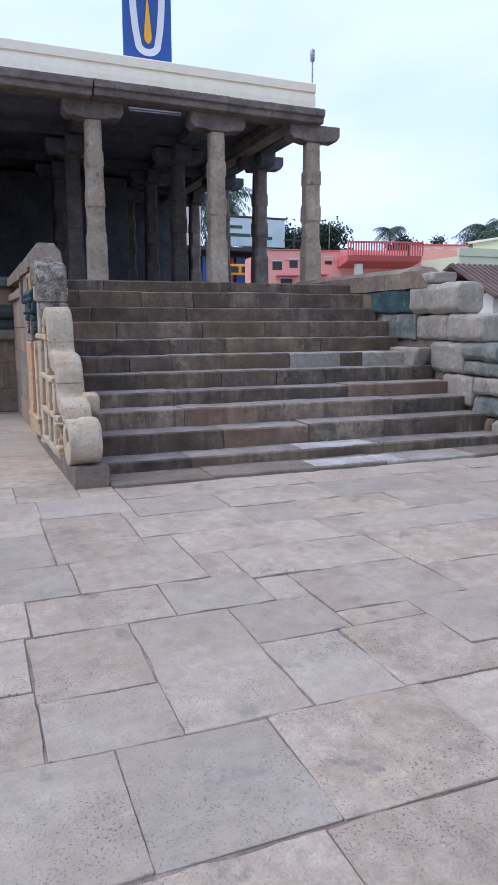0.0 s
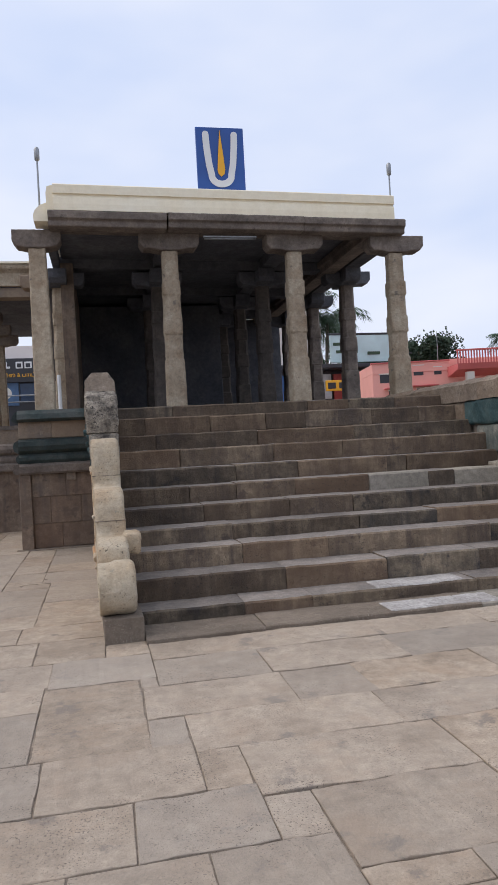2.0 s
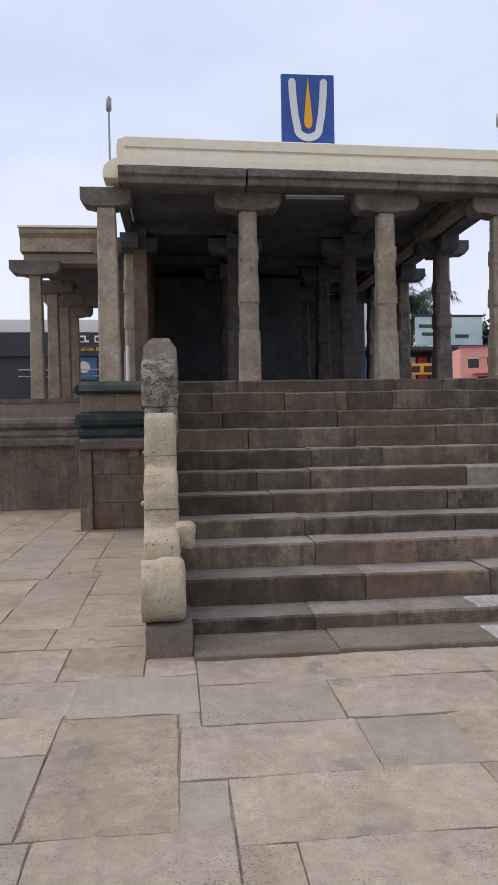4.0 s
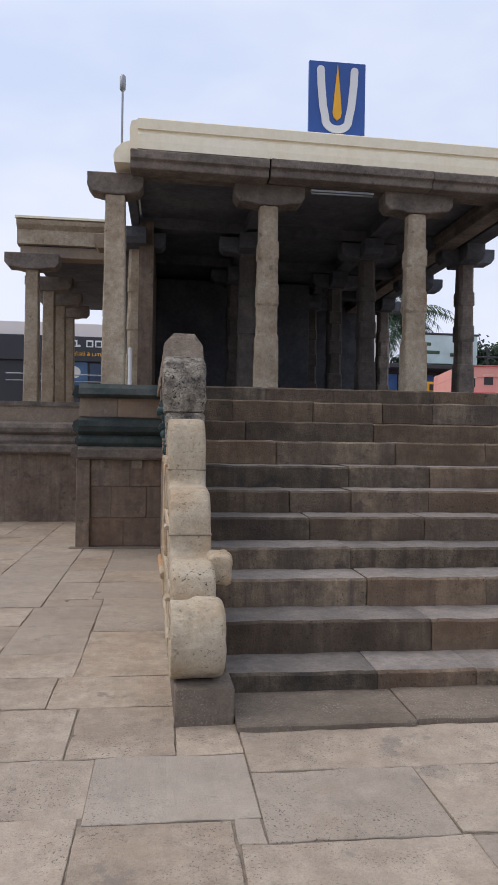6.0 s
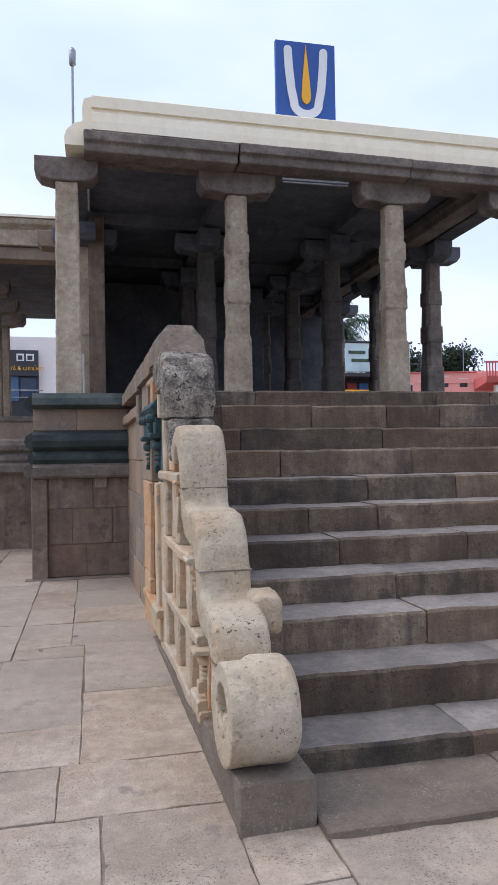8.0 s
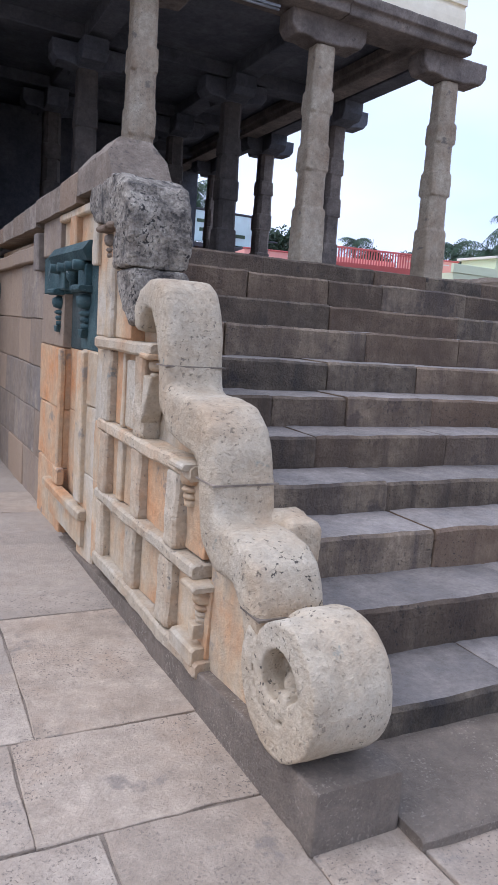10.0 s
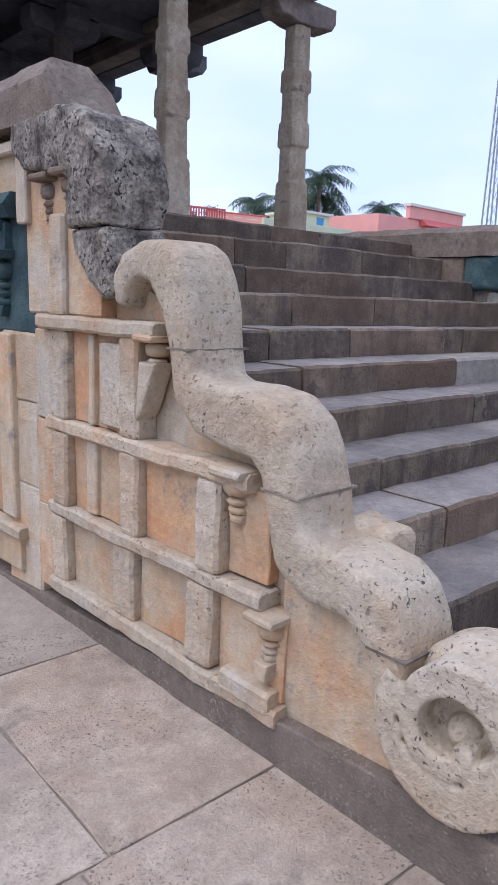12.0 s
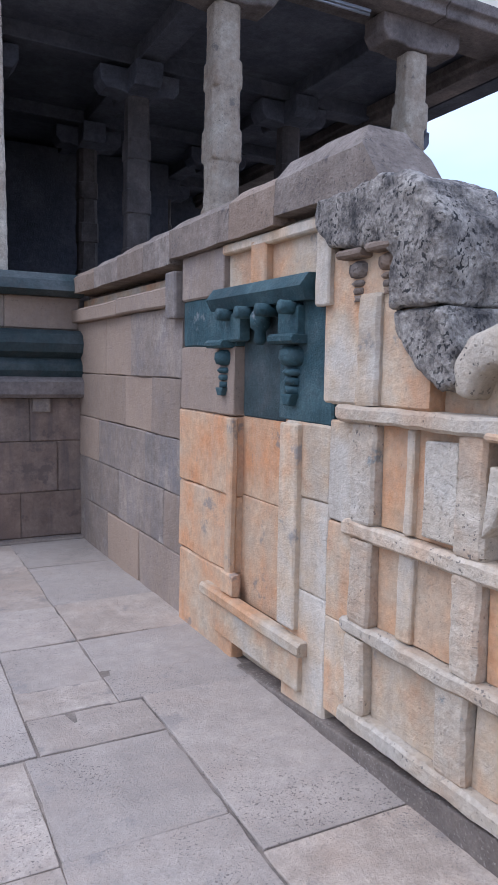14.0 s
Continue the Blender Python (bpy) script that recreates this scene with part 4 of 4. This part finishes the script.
# ---- side hall ----
for k, y in enumerate((9.95, 11.85, 13.5, 15.1)):
    for x in (-2.4,) if k else (-2.4, -6.5):
        p = thing("pillar", "slender grey granite pillar of the side hall", "pillar", group="side hall pillars", at=(x, y, 2.06))
        part("shaft", None, None, p, shared=pillar_meshes[(10, PILLAR.name)]).scale = (0.82, 0.82, 0.905)
        cb = part("corbel", corbel_mesh(0.48), CORNICE, p)
        cb.location.z = 2.46
side_roof = thing("side_hall_roof", "flat stone roof of the side hall with plain parapet", "roof", "structure")
part("beam", box(-2.65, -0.95, 10.05, 10.4, 4.8, 5.0, 0.01, 0.004, 0.5), GREY, side_roof)
part("ceiling", box(-2.6, -0.9, 10.05, 16.5, 5.0, 5.1, 0.01, 0.002, 1), SOOT_SHADE, side_roof)
part("parapet", prism([(10.2, 5.0), (9.98, 5.02), (9.98, 5.28), (9.9, 5.36), (9.88, 5.44), (10.2, 5.46)], -2.7, -0.9, 0), PILLAR, side_roof)
part("roof_slab", prism([(9.86, 5.46), (16.5, 5.46), (16.5, 5.5), (9.86, 5.5)], -2.72, -0.9, 0), LIME, side_roof)

# ---- town beyond ----
SITE, SPIN = Vector((0, 0, 0)), radians(1.8)
PINK = plain("pink_house_paint", (0.78, 0.36, 0.3), 0.8, 0, 0.08, 0.5)
DEEP_PINK = plain("deep_pink_paint", (0.55, 0.13, 0.12), 0.8, 0, 0.1, 0.5)
PALE_GREEN = plain("pale_green_paint", (0.62, 0.66, 0.45), 0.8, 0, 0.06, 0.5)
OFFWHITE = plain("offwhite_plaster", (0.66, 0.62, 0.55), 0.8, 0, 0.08, 0.5)
TILE = plain("brown_roof_tile", (0.12, 0.075, 0.06), 0.8, 0, 0.25, 2)
DARK = plain("dark_opening", (0.03, 0.03, 0.035), 0.5, 0, 0.1, 1)
BLUEWIN = plain("blue_shutter", (0.08, 0.3, 0.6), 0.6, 0, 0.1, 1)
PALM_LEAF = plain("palm_leaf", (0.035, 0.075, 0.035), 0.6, 0, 0.35, 0.8)
LEAF = plain("dark_leaf", (0.025, 0.05, 0.025), 0.7, 0, 0.4, 0.8)
BARK = plain("palm_bark", (0.16, 0.13, 0.1), 0.9, 0, 0.2, 4)


def flat(x0, x1, y0, y1, z0, z1):
    return box(x0, x1, y0, y1, z0, z1, 0.02, 0.0, 60)


def window(parent, x, y, z, w, h, material=None):
    win = part("window", flat(x - w / 2, x + w / 2, y - 0.03, y + 0.1, z, z + h), material or DARK, parent)
    part("frame", flat(x - w / 2 - 0.08, x + w / 2 + 0.08, y - 0.06, y + 0.05, z + h, z + h + 0.1), OFFWHITE, win)


house = thing("pink_house", "two storey pink house with a railed deep pink balcony", "house", at=(27.8, 34.0, 0))
house.scale = (0.765, 0.765, 0.75)
house.rotation_euler.z = radians(-10.2)
part("wall", flat(-13, 5, 0, 9, 0, 7.2), PINK, house)
part("wall", flat(-13, -6.6, -0.05, 9, 7.2, 8.0), PINK, house)
part("parapet", flat(-0.3, 5, -0.05, 0.2, 7.2, 8.65), PINK, house)
part("parapet_coping", flat(-0.4, 5.1, -0.15, 0.3, 8.65, 8.75), DEEP_PINK, house)
part("parapet_coping", flat(-13.1, -6.6, -0.15, 0.3, 8.0, 8.1), DEEP_PINK, house)
part("balcony_slab", prism([(-2.6, 7.0), (0.0, 6.6), (0.0, 7.45), (-2.8, 7.45)], -6.8, -0.5, 0), DEEP_PINK, house)
rail_part = part("balcony_rail", flat(-6.9, -0.4, -2.85, -2.65, 8.45, 8.58), DEEP_PINK, house)
bal = None
for k in range(30):
    b = part("baluster", flat(-0.05, 0.05, -0.05, 0.05, 7.45, 8.45), DEEP_PINK, rail_part) if bal is None else part("baluster", None, None, rail_part, shared=bal)
    bal = b.data
    b.location = (-6.8 + k * 0.22, -2.75, 0)
part("upper_room", flat(-6.4, -0.4, 0.5, 6, 7.2, 8.2), PINK, house)
part("porch_column", flat(-6.0, -5.4, -2.4, -1.9, 4.0, 6.8), OFFWHITE, house)
for x, z, w, h in ((-12.0, 6.4, 0.8, 0.7), (-9.2, 6.9, 0.8, 0.8), (-7.6, 6.9, 0.6, 0.6), (-10.6, 6.6, 0.7, 0.7), (-11.2, 4.6, 1.0, 1.1), (-8.8, 4.6, 1.2, 1.2), (0.9, 7.75, 0.9, 0.55), (2.3, 7.4, 0.55, 0.95), (3.7, 7.75, 0.9, 0.55)):
    window(house, x, 0.0, z, w, h)
part("sunshade", flat(-9.8, -7.8, -0.9, 0.0, 5.95, 6.05), DEEP_PINK, house)
part("sunshade", flat(-12.1, -10.3, -0.9, 0.0, 5.85, 5.95), DEEP_PINK, house)

green_house = thing("pale_green_house", "pale green flat roofed house with a blue window", "house", at=(31.9, 30.0, 0))
green_house.scale = (0.72, 0.72, 0.72)
part("wall", flat(-5, 6, 0, 8, 0, 7.6), PALE_GREEN, green_house)
part("parapet", flat(-5.1, 6.1, -0.1, 0.2, 7.6, 8.3), PALE_GREEN, green_house)
part("stair_room", flat(0.5, 4, 1, 5, 7.6, 9.3), PALE_GREEN, green_house)
part("roof_slab", flat(0.2, 4.3, 0.7, 5.3, 9.3, 9.5), OFFWHITE, green_house)
window(green_house, 2.8, 1.0, 8.2, 0.9, 0.9, BLUEWIN)
window(green_house, -2.0, 0.0, 5.6, 1.2, 1.2)

pink_block = thing("pink_flat_block", "salmon pink flat roofed building behind the stair", "house", at=(43.2, 30.0, 0))
pink_block.scale = (0.6, 0.8, 0.99)
part("wall", flat(-7, 10, 0, 9, 0, 7.4), PINK, pink_block)
part("parapet", flat(-1.5, 10.2, -0.2, 0.2, 7.4, 8.2), PINK, pink_block)
part("roof_edge", flat(-1.7, 10.4, -0.4, 0.4, 8.2, 8.4), OFFWHITE, pink_block)
part("sloping_hood", prism([(-0.9, 7.0), (0.0, 7.0), (0.0, 7.6)], 1.0, 10.0, 0), DEEP_PINK, pink_block)

tiled = thing("tiled_house", "low cream house with a brown tiled roof", "house", at=(29.3, 22.4, -0.9))
tiled.scale = (0.9, 0.9, 0.93)
part("wall", flat(-5.5, 9, 0, 6, 0, 4.1), OFFWHITE, tiled)
roof_t = part("roof", prism([(-0.9, 3.9), (3.0, 5.8), (6.9, 3.9), (6.9, 3.75), (3.0, 5.65), (-0.9, 3.75)], -6.2, 9.8, 0), TILE, tiled)
for k in range(40):
    part("roof_rib", prism([(-0.92, 3.93), (3.0, 5.86), (3.0, 5.8), (-0.92, 3.87)], -6.1 + 0.4 * k, -5.92 + 0.4 * k, 0), TILE, roof_t)
window(tiled, 2.0, 0.0, 1.6, 1.2, 1.2)
part("drain_pipe", lathe([(0.0, 0.06), (5.6, 0.06)], 8, 2, (-1.8, -0.95, 0)), OFFWHITE, tiled)

shops = thing("shop_row", "row of street shops with a large pale billboard on top", "shop", at=(21.3, 48.0, -0.7))
shops.scale = (1.5, 1.5, 1.5)
part("wall", flat(-7, 2.4, 0.5, 8, 0, 5.3), OFFWHITE, shops)
part("wall", flat(-7, -2.0, 0.6, 8, 5.3, 8.8), OFFWHITE, shops)
part("canopy", flat(-7.2, 2.6, -1.2, 0.5, 5.1, 5.3), DARK, shops)
BOARDW = plain("pale_teal_board", (0.5, 0.66, 0.66), 0.6, 0, 0.12, 0.8)
board = part("billboard", flat(-1.2, 2.3, -0.6, -0.5, 5.42, 6.85), BOARDW, shops)
part("billboard_frame", flat(-1.3, 2.4, -0.64, -0.52, 6.85, 6.95), DARK, board)
for x, z, w in ((-0.6, 6.3, 0.9), (-0.3, 5.9, 1.2), (1.2, 5.8, 0.7)):
    part("lettering_bar", flat(x - w / 2, x + w / 2, -0.63, -0.6, z, z + 0.16), PALM_LEAF, board)
GOODS = [plain("goods_red", (0.4, 0.06, 0.05)), plain("goods_blue", (0.05, 0.15, 0.4)), plain("goods_white", (0.6, 0.6, 0.6))]
part("shop_front", flat(-7, 2.4, 0.3, 0.5, 2.0, 5.1), DARK, shops)
for k in range(14):
    part("goods_rack", flat(-6.6 + 0.64 * k, -6.1 + 0.64 * k, 0.1, 0.3, 3.2 + 0.2 * (k % 3), 4.9), GOODS[k % 3], shops)
for x, z, w, h in ((-6.1, 6.0, 0.9, 0.8), (-0.8, 3.9, 2.0, 0.55), (1.5, 3.9, 1.7, 0.55)):
    sg = part("shop_sign", flat(x - w / 2, x + w / 2, -1.3, -1.2, z, z + h), YELLOW, shops)
    for q in range(3):
        part("lettering_bar", flat(x - w / 2 + 0.1 + q * w / 3.3, x - w / 2 + 0.1 + (q + 0.7) * w / 3.3, -1.33, -1.3, z + 0.12, z + h - 0.12), DARK, sg)

POSTER = plain("blue_poster", (0.06, 0.12, 0.22), 0.5, 0, 0.3, 2)
BLUEDARK = plain("dark_blue_glass", (0.02, 0.04, 0.08), 0.25, 0, 0.3, 2)
SHOPWALL = plain("pinkish_white_plaster", (0.82, 0.74, 0.7), 0.8, 0, 0.06, 0.5)
far_shop = thing("corner_shop", "dark fronted corner shop with a lettered sign board", "shop", at=(-3.25, 30.0, 0))
part("wall", flat(-5, 2.2, 0.6, 8, 0, 6.8), SHOPWALL, far_shop)
part("shop_front", flat(-5, 1.4, 0.4, 0.6, 1.5, 5.2), DARK, far_shop)
fascia_board = part("sign_board", flat(-4.8, 1.4, 0.2, 0.4, 5.0, 6.15), DARK, far_shop, "black sign board with white and yellow lettering")


def lettering(body, size, loc, material, parent, name):
    cu = bpy.data.curves.new(name, "FONT")
    cu.body, cu.size, cu.extrude = body, size, 0.01
    ob = new(name, cu)
    ob.parent, ob.location, ob.rotation_euler = parent, loc, (math.pi / 2, 0, 0)
    cu.materials.append(material)
    return ob


for k, w in enumerate((0.4, 0.14, 0.32, 0.34)):
    part("lettering_bar", flat(-0.32 + 0.4 * k, -0.32 + 0.4 * k + w, 0.16, 0.2, 5.66, 5.76 if k == 1 else 5.98), WHITE, fascia_board)
    part("lettering_gap", flat(-0.26 + 0.4 * k, -0.32 + 0.4 * k + w - 0.07, 0.15, 0.159, 5.71, 5.74 if k == 1 else 5.9), DARK, fascia_board)
lettering("\u0bae\u0bc6\u0ba9\u0bcd\u0bb8\u0bcd & \u0baa\u0bbe\u0baf\u0bcd\u0bb8\u0bcd", 0.25, (-0.62, 0.18, 5.26), YELLOW, fascia_board, "lettering")
part("poster", flat(-0.5, 0.55, 0.34, 0.396, 3.9, 5.0), POSTER, far_shop, "blue poster with a pale round picture")
part("poster_picture", lathe([(0.325, 0.28), (0.338, 0.28)], 18, 1, (-0.05, 0, 4.5)), OFFWHITE, far_shop)
part("poster", flat(0.62, 1.3, 0.34, 0.396, 4.1, 4.95), BLUEDARK, far_shop)
part("shop_rail", flat(-3, 1.6, -0.3, -0.2, 4.3, 4.36), METAL, far_shop)
part("shop_rail", flat(-3, 1.6, -0.3, -0.2, 4.0, 4.05), METAL, far_shop)


def palm(x, y, h, crown, seed, label, lean=0.0):
    r = random.Random(seed)
    t = thing("palm_tree", label, "tree", group="palm trees", at=(x, y, 0))
    bm = bmesh.new()
    rings = []
    for k in range(9):
        f = k / 8
        rings.append([bm.verts.new((lean * f * f + (0.26 - 0.12 * f) * math.cos(w), (0.26 - 0.12 * f) * math.sin(w), h * f)) for w in [math.pi * q / 4 for q in range(8)]])
    for a, b in zip(rings, rings[1:]):
        for q in range(8):
            bm.faces.new((a[q], a[(q + 1) % 8], b[(q + 1) % 8], b[q]))
    bm.faces.new(rings[-1])
    part("trunk", bm, BARK, t)
    cb = bmesh.new()
    for k in range(38):
        az = k * 2.4 + r.uniform(-0.3, 0.3)
        up = r.uniform(-0.5, 1.1)
        ln = crown * r.uniform(0.75, 1.1)
        d = Vector((math.cos(az), math.sin(az), 0))
        side = Vector((-math.sin(az), math.cos(az), 0))
        prev = None
        pts = []
        for s in range(10):
            f = s / 9
            pts.append(Vector((lean, 0, h)) + d * (ln * f * math.cos(up * (1 - f))) + Vector((0, 0, ln * (math.sin(up) * f - 0.75 * f * f))))
        for s in range(9):
            a, b = pts[s], pts[s + 1]
            for sg in (-1, 1):
                for e in range(3):
                    f = (s + e / 3) / 9
                    root = a.lerp(b, e / 3)
                    wl_ = crown * 0.3 * (0.35 + math.sin(math.pi * min(1, f * 0.9 + 0.1)) * 0.8)
                    tip = root + side * sg * wl_ * 0.75 + (b - a) * 0.9 + Vector((0, 0, -wl_ * r.uniform(0.35, 0.8)))
                    v = [cb.verts.new(root), cb.verts.new(root.lerp(b, 0.3)), cb.verts.new(tip)]
                    cb.faces.new(v)
    part("crown", cb, PALM_LEAF, t)


def broadleaf(x, y, h, spread, seed, label):
    r = random.Random(seed)
    t = thing("broadleaf_tree", label, "tree", group="broadleaf trees", at=(x, y, 0))
    part("trunk", lathe([(0, 0.3), (h * 0.5, 0.2), (h * 0.8, 0.08)], 8), BARK, t)
    bm = bmesh.new()
    centres = [(Vector((r.gauss(0, spread * 0.45), r.gauss(0, spread * 0.4), h * r.uniform(0.55, 1.0))), r.uniform(0.12, 0.3) * spread) for _ in range(34)]
    for c, s in centres:
        for _ in range(230):
            p = c + Vector((r.gauss(0, 1), r.gauss(0, 1), r.gauss(0, 0.8))) * s * 0.6
            a = Vector((r.uniform(-1, 1), r.uniform(-1, 1), r.uniform(-1, 1))).normalized() * 0.15
            b = a.cross(Vector((r.uniform(-1, 1), r.uniform(-1, 1), r.uniform(-1, 1)))).normalized() * 0.09
            bm.faces.new([bm.verts.new(q) for q in (p - a, p + b, p + a, p - b)])
    part("crown", bm, LEAF, t)


palm(23.6, 60.0, 13.0, 4.2, 1, "coconut palm rising behind the shops", 0.6)
palm(20.5, 58.0, 14.5, 4.4, 2, "coconut palm rising behind the shops", -0.4)
palm(50.0, 70.0, 12.6, 2.2, 3, "small coconut palm over the pink house roof")
palm(56.0, 60.0, 12.0, 3.0, 4, "coconut palm beyond the tiled house")
palm(38.2, 40.0, 7.9, 2.2, 5, "coconut palm behind the pale green house")
palm(39.6, 36.0, 10.2, 2.7, 6, "tall coconut palm behind the pale green house")
palm(41.2, 37.0, 9.0, 2.2, 7, "short coconut palm beside a taller one", 0.3)
palm(47.3, 36.0, 8.8, 2.1, 8, "coconut palm behind the salmon pink building")
palm(39.0, 37.5, 8.2, 2.2, 9, "coconut palm behind the pale green house", -0.3)
broadleaf(29.0, 50.0, 9.4, 3.0, 1, "dark leafy tree behind the pink house")
broadleaf(25.0, 50.0, 9.0, 3.4, 2, "dark leafy tree behind the pink house")
broadleaf(47.0, 62.0, 10.5, 3.0, 3, "dark leafy tree between the houses")
broadleaf(90.0, 50.0, 10.5, 4.0, 4, "dark leafy tree near the lattice mast")

pole = thing("utility_pole", "thin dark street pole with cross arms", "pole", at=(25.5, 47.0, 0))
pole.scale = (1.2, 1.2, 1.35)
part("pole", lathe([(0, 0.1), (6.5, 0.07)], 8), DARK, pole)
part("cross_arm", flat(-0.7, 0.7, -0.06, 0.06, 5.9, 6.0), DARK, pole)
for x0, y0, hh in ((22.6, 36.0, 8.0), (27.0, 36.0, 7.6)):
    aerial = tagged(part("roof_aerial", lathe([(5.2, 0.03), (hh, 0.02)], 6, 2, (x0, y0, 0)), METAL), "thin metal aerial rod on a house roof", "aerial")
    aerial.rotation_euler.z = SPIN

mast = thing("lattice_mast", "tall steel lattice telecom mast in the distance", "mast", at=(107.5, 60.0, 0))
for sx, sy in ((-1, -1), (1, -1), (1, 1), (-1, 1)):
    bm = bmesh.new()
    a = [bm.verts.new((sx * 1.0 + dx, sy * 1.0 + dy, 0)) for dx, dy in ((-0.1, -0.1), (0.1, -0.1), (0.1, 0.1), (-0.1, 0.1))]
    b = [bm.verts.new((sx * 0.3 + dx, sy * 0.3 + dy, 44)) for dx, dy in ((-0.1, -0.1), (0.1, -0.1), (0.1, 0.1), (-0.1, 0.1))]
    for q in range(4):
        bm.faces.new((a[q], a[(q + 1) % 4], b[(q + 1) % 4], b[q]))
    part("leg", bm, METAL, mast)
bm = bmesh.new()
for k in range(20):
    z0, z1 = 2.2 * k, 2.2 * (k + 1)
    w0, w1 = 1.0 - 0.7 * z0 / 44, 1.0 - 0.7 * z1 / 44
    for (p, q) in (((-w0, -w0, z0), (w1, -w1, z1)), ((w0, -w0, z0), (-w1, -w1, z1)), ((-w0, w0, z0), (-w1, -w1, z1)), ((w0, -w0, z0), (w1, w1, z1))):
        p, q = Vector(p), Vector(q)
        o = Vector((0.06, 0.0, 0.0))
        bm.faces.new([bm.verts.new(v) for v in (p - o, p + o, q + o, q - o)])
part("bracing", bm, METAL, mast)

# ---- paving slabs ----
prng = random.Random(11)


def slab(x0, x1, y0, y1):
    d = prng.uniform(-0.004, 0.004)
    g = 0.001
    ob = part("slab", box(x0 + g + prng.uniform(0, 0.002), x1 - g, y0 + g, y1 - g - prng.uniform(0, 0.002), -0.05, d * 0.6, 0.003, 0.0085, 0.045, None, prng.uniform(0, 50)), PAVING, pavement)
    lean, yc, xc = math.tan(radians(prng.uniform(-0.35, 0.35))), (y0 + y1) / 2, (x0 + x1) / 2
    turn = math.tan(radians(prng.uniform(-0.4, 0.4)))
    for v in ob.data.vertices:
        v.co.x, v.co.y = v.co.x + lean * (v.co.y - yc), v.co.y + turn * (v.co.x - xc)


def strip(x0, x1, ys):
    for a, b in zip(ys, ys[1:]):
        slab(x0, x1, a, b)


def row(y0, y1, xs):
    for a, b in zip(xs, xs[1:]):
        slab(a, b, y0, y1)


def spaced(a, b, low, high):
    out = [a]
    while out[-1] < b - high:
        out.append(round(out[-1] + prng.uniform(low, high), 2))
    return out + [b]


# beside the carved wall
slab(-0.705, -0.02, 0.295, 0.81)
slab(-0.525, -0.02, -0.33, 0.29)
slab(-0.018, 0.30, -0.33, 0.03)
slab(-1.2, -0.71, 0.295, 0.81)
slab(-1.2, -0.53, -0.33, 0.29)
strip(-0.615, -0.02, [0.815, 1.84, 2.96])
strip(-0.715, -0.05, [2.965, 3.73, 4.33, 5.2, 6.35])
strip(-1.17, -0.62, [0.815, 1.31, 2.05, 2.655])
slab(-1.12, -0.62, 2.66, 2.96)
strip(-1.12, -0.72, [2.965, 3.22, 3.73, 4.31, 5.26, 6.4])
strip(-1.78, -1.205, [-0.33, 0.4, 0.81])
strip(-1.78, -1.175, [0.815, 1.5, 2.04, 2.655])
strip(-1.78, -1.125, [2.66, 3.24, 3.76, 4.8, 5.7, 6.5, 7.4, 8.6, 9.7])
for k in range(4):
    strip(-2.4 - 0.62 * k, -1.785 - 0.62 * k, spaced(-0.33, 9.7, 0.6, 1.1))
# in front of the stair
row(-0.525, -0.08, [0.305, 2.05, 2.9, 3.8, 4.7, 5.6])
slab(-0.38, 0.30, -0.90, -0.335)
slab(0.195, 0.30, -1.08, -0.905)
row(-1.08, -0.53, [0.305, 1.04, 2.0, 2.9, 3.7, 4.6, 5.5])
slab(-0.40, 0.19, -1.99, -0.905)
row(-1.62, -1.085, [0.195, 1.07, 1.55, 2.4, 3.3, 4.2, 5.2])
slab(0.195, 0.395, -1.99, -1.625)
row(-2.11, -1.625, [0.40, 1.49, 2.2, 3.1, 3.9, 4.8, 5.6])
slab(-0.33, 0.395, -2.52, -1.995)
slab(0.40, 0.605, -2.52, -2.115)
slab(0.61, 1.63, -2.64, -2.115)
row(-2.79, -2.115, [1.635, 2.5, 3.4, 4.3, 5.2])
slab(0.08, 0.605, -2.98, -2.525)
slab(0.61, 0.815, -2.98, -2.645)
slab(0.82, 1.63, -3.23, -2.645)
row(-3.23, -2.795, [1.635, 2.5, 3.4, 4.3, 5.1])
slab(0.82, 1.23, -3.42, -3.235)
row(-3.77, -3.235, [1.235, 2.1, 3.0, 3.9, 4.8])
slab(0.335, 0.815, -3.42, -2.985)
row(-4.0, -3.425, [0.335, 0.735, 1.23])
row(-4.0, -3.775, [1.235, 2.3, 3.4, 4.6])
slab(-0.62, 0.075, -2.98, -2.525)
slab(-0.175, 0.33, -4.0, -2.985)
strip(-0.65, -0.18, [-4.0, -3.6, -2.985])
slab(-0.75, -0.335, -2.52, -1.995)
row(-4.6, -4.005, [-4.3, -3.4, -2.6, -1.9, -1.15, -0.435, 0.125, 0.795, 1.6, 2.4, 3.3, 4.4])
row(-0.84, -0.335, [-4.2, -3.4, -2.6, -1.9, -1.2, -0.385])
row(-1.3, -0.845, [-4.1, -3.2, -2.4, -1.7, -1.05, -0.405])
row(-1.99, -1.305, [-4.3, -3.5, -2.7, -2.0, -1.25, -0.405])
row(-2.52, -1.995, [-4.1, -3.3, -2.4, -1.5, -0.755])
row(-2.98, -2.525, [-4.2, -3.4, -2.6, -1.9, -1.35, -0.625])
row(-3.5, -2.985, [-4.3, -3.4, -2.5, -1.8, -1.4, -0.655])
row(-4.0, -3.505, [-4.1, -3.2, -2.4, -1.7, -1.1, -0.655])
y = -4.605
for k in range(7):
    y1 = y - prng.uniform(0.42, 0.62)
    row(y1, y - 0.005, spaced(-4.2 + prng.uniform(-0.3, 0.3), 4.5, 0.5, 1.0))
    y = y1
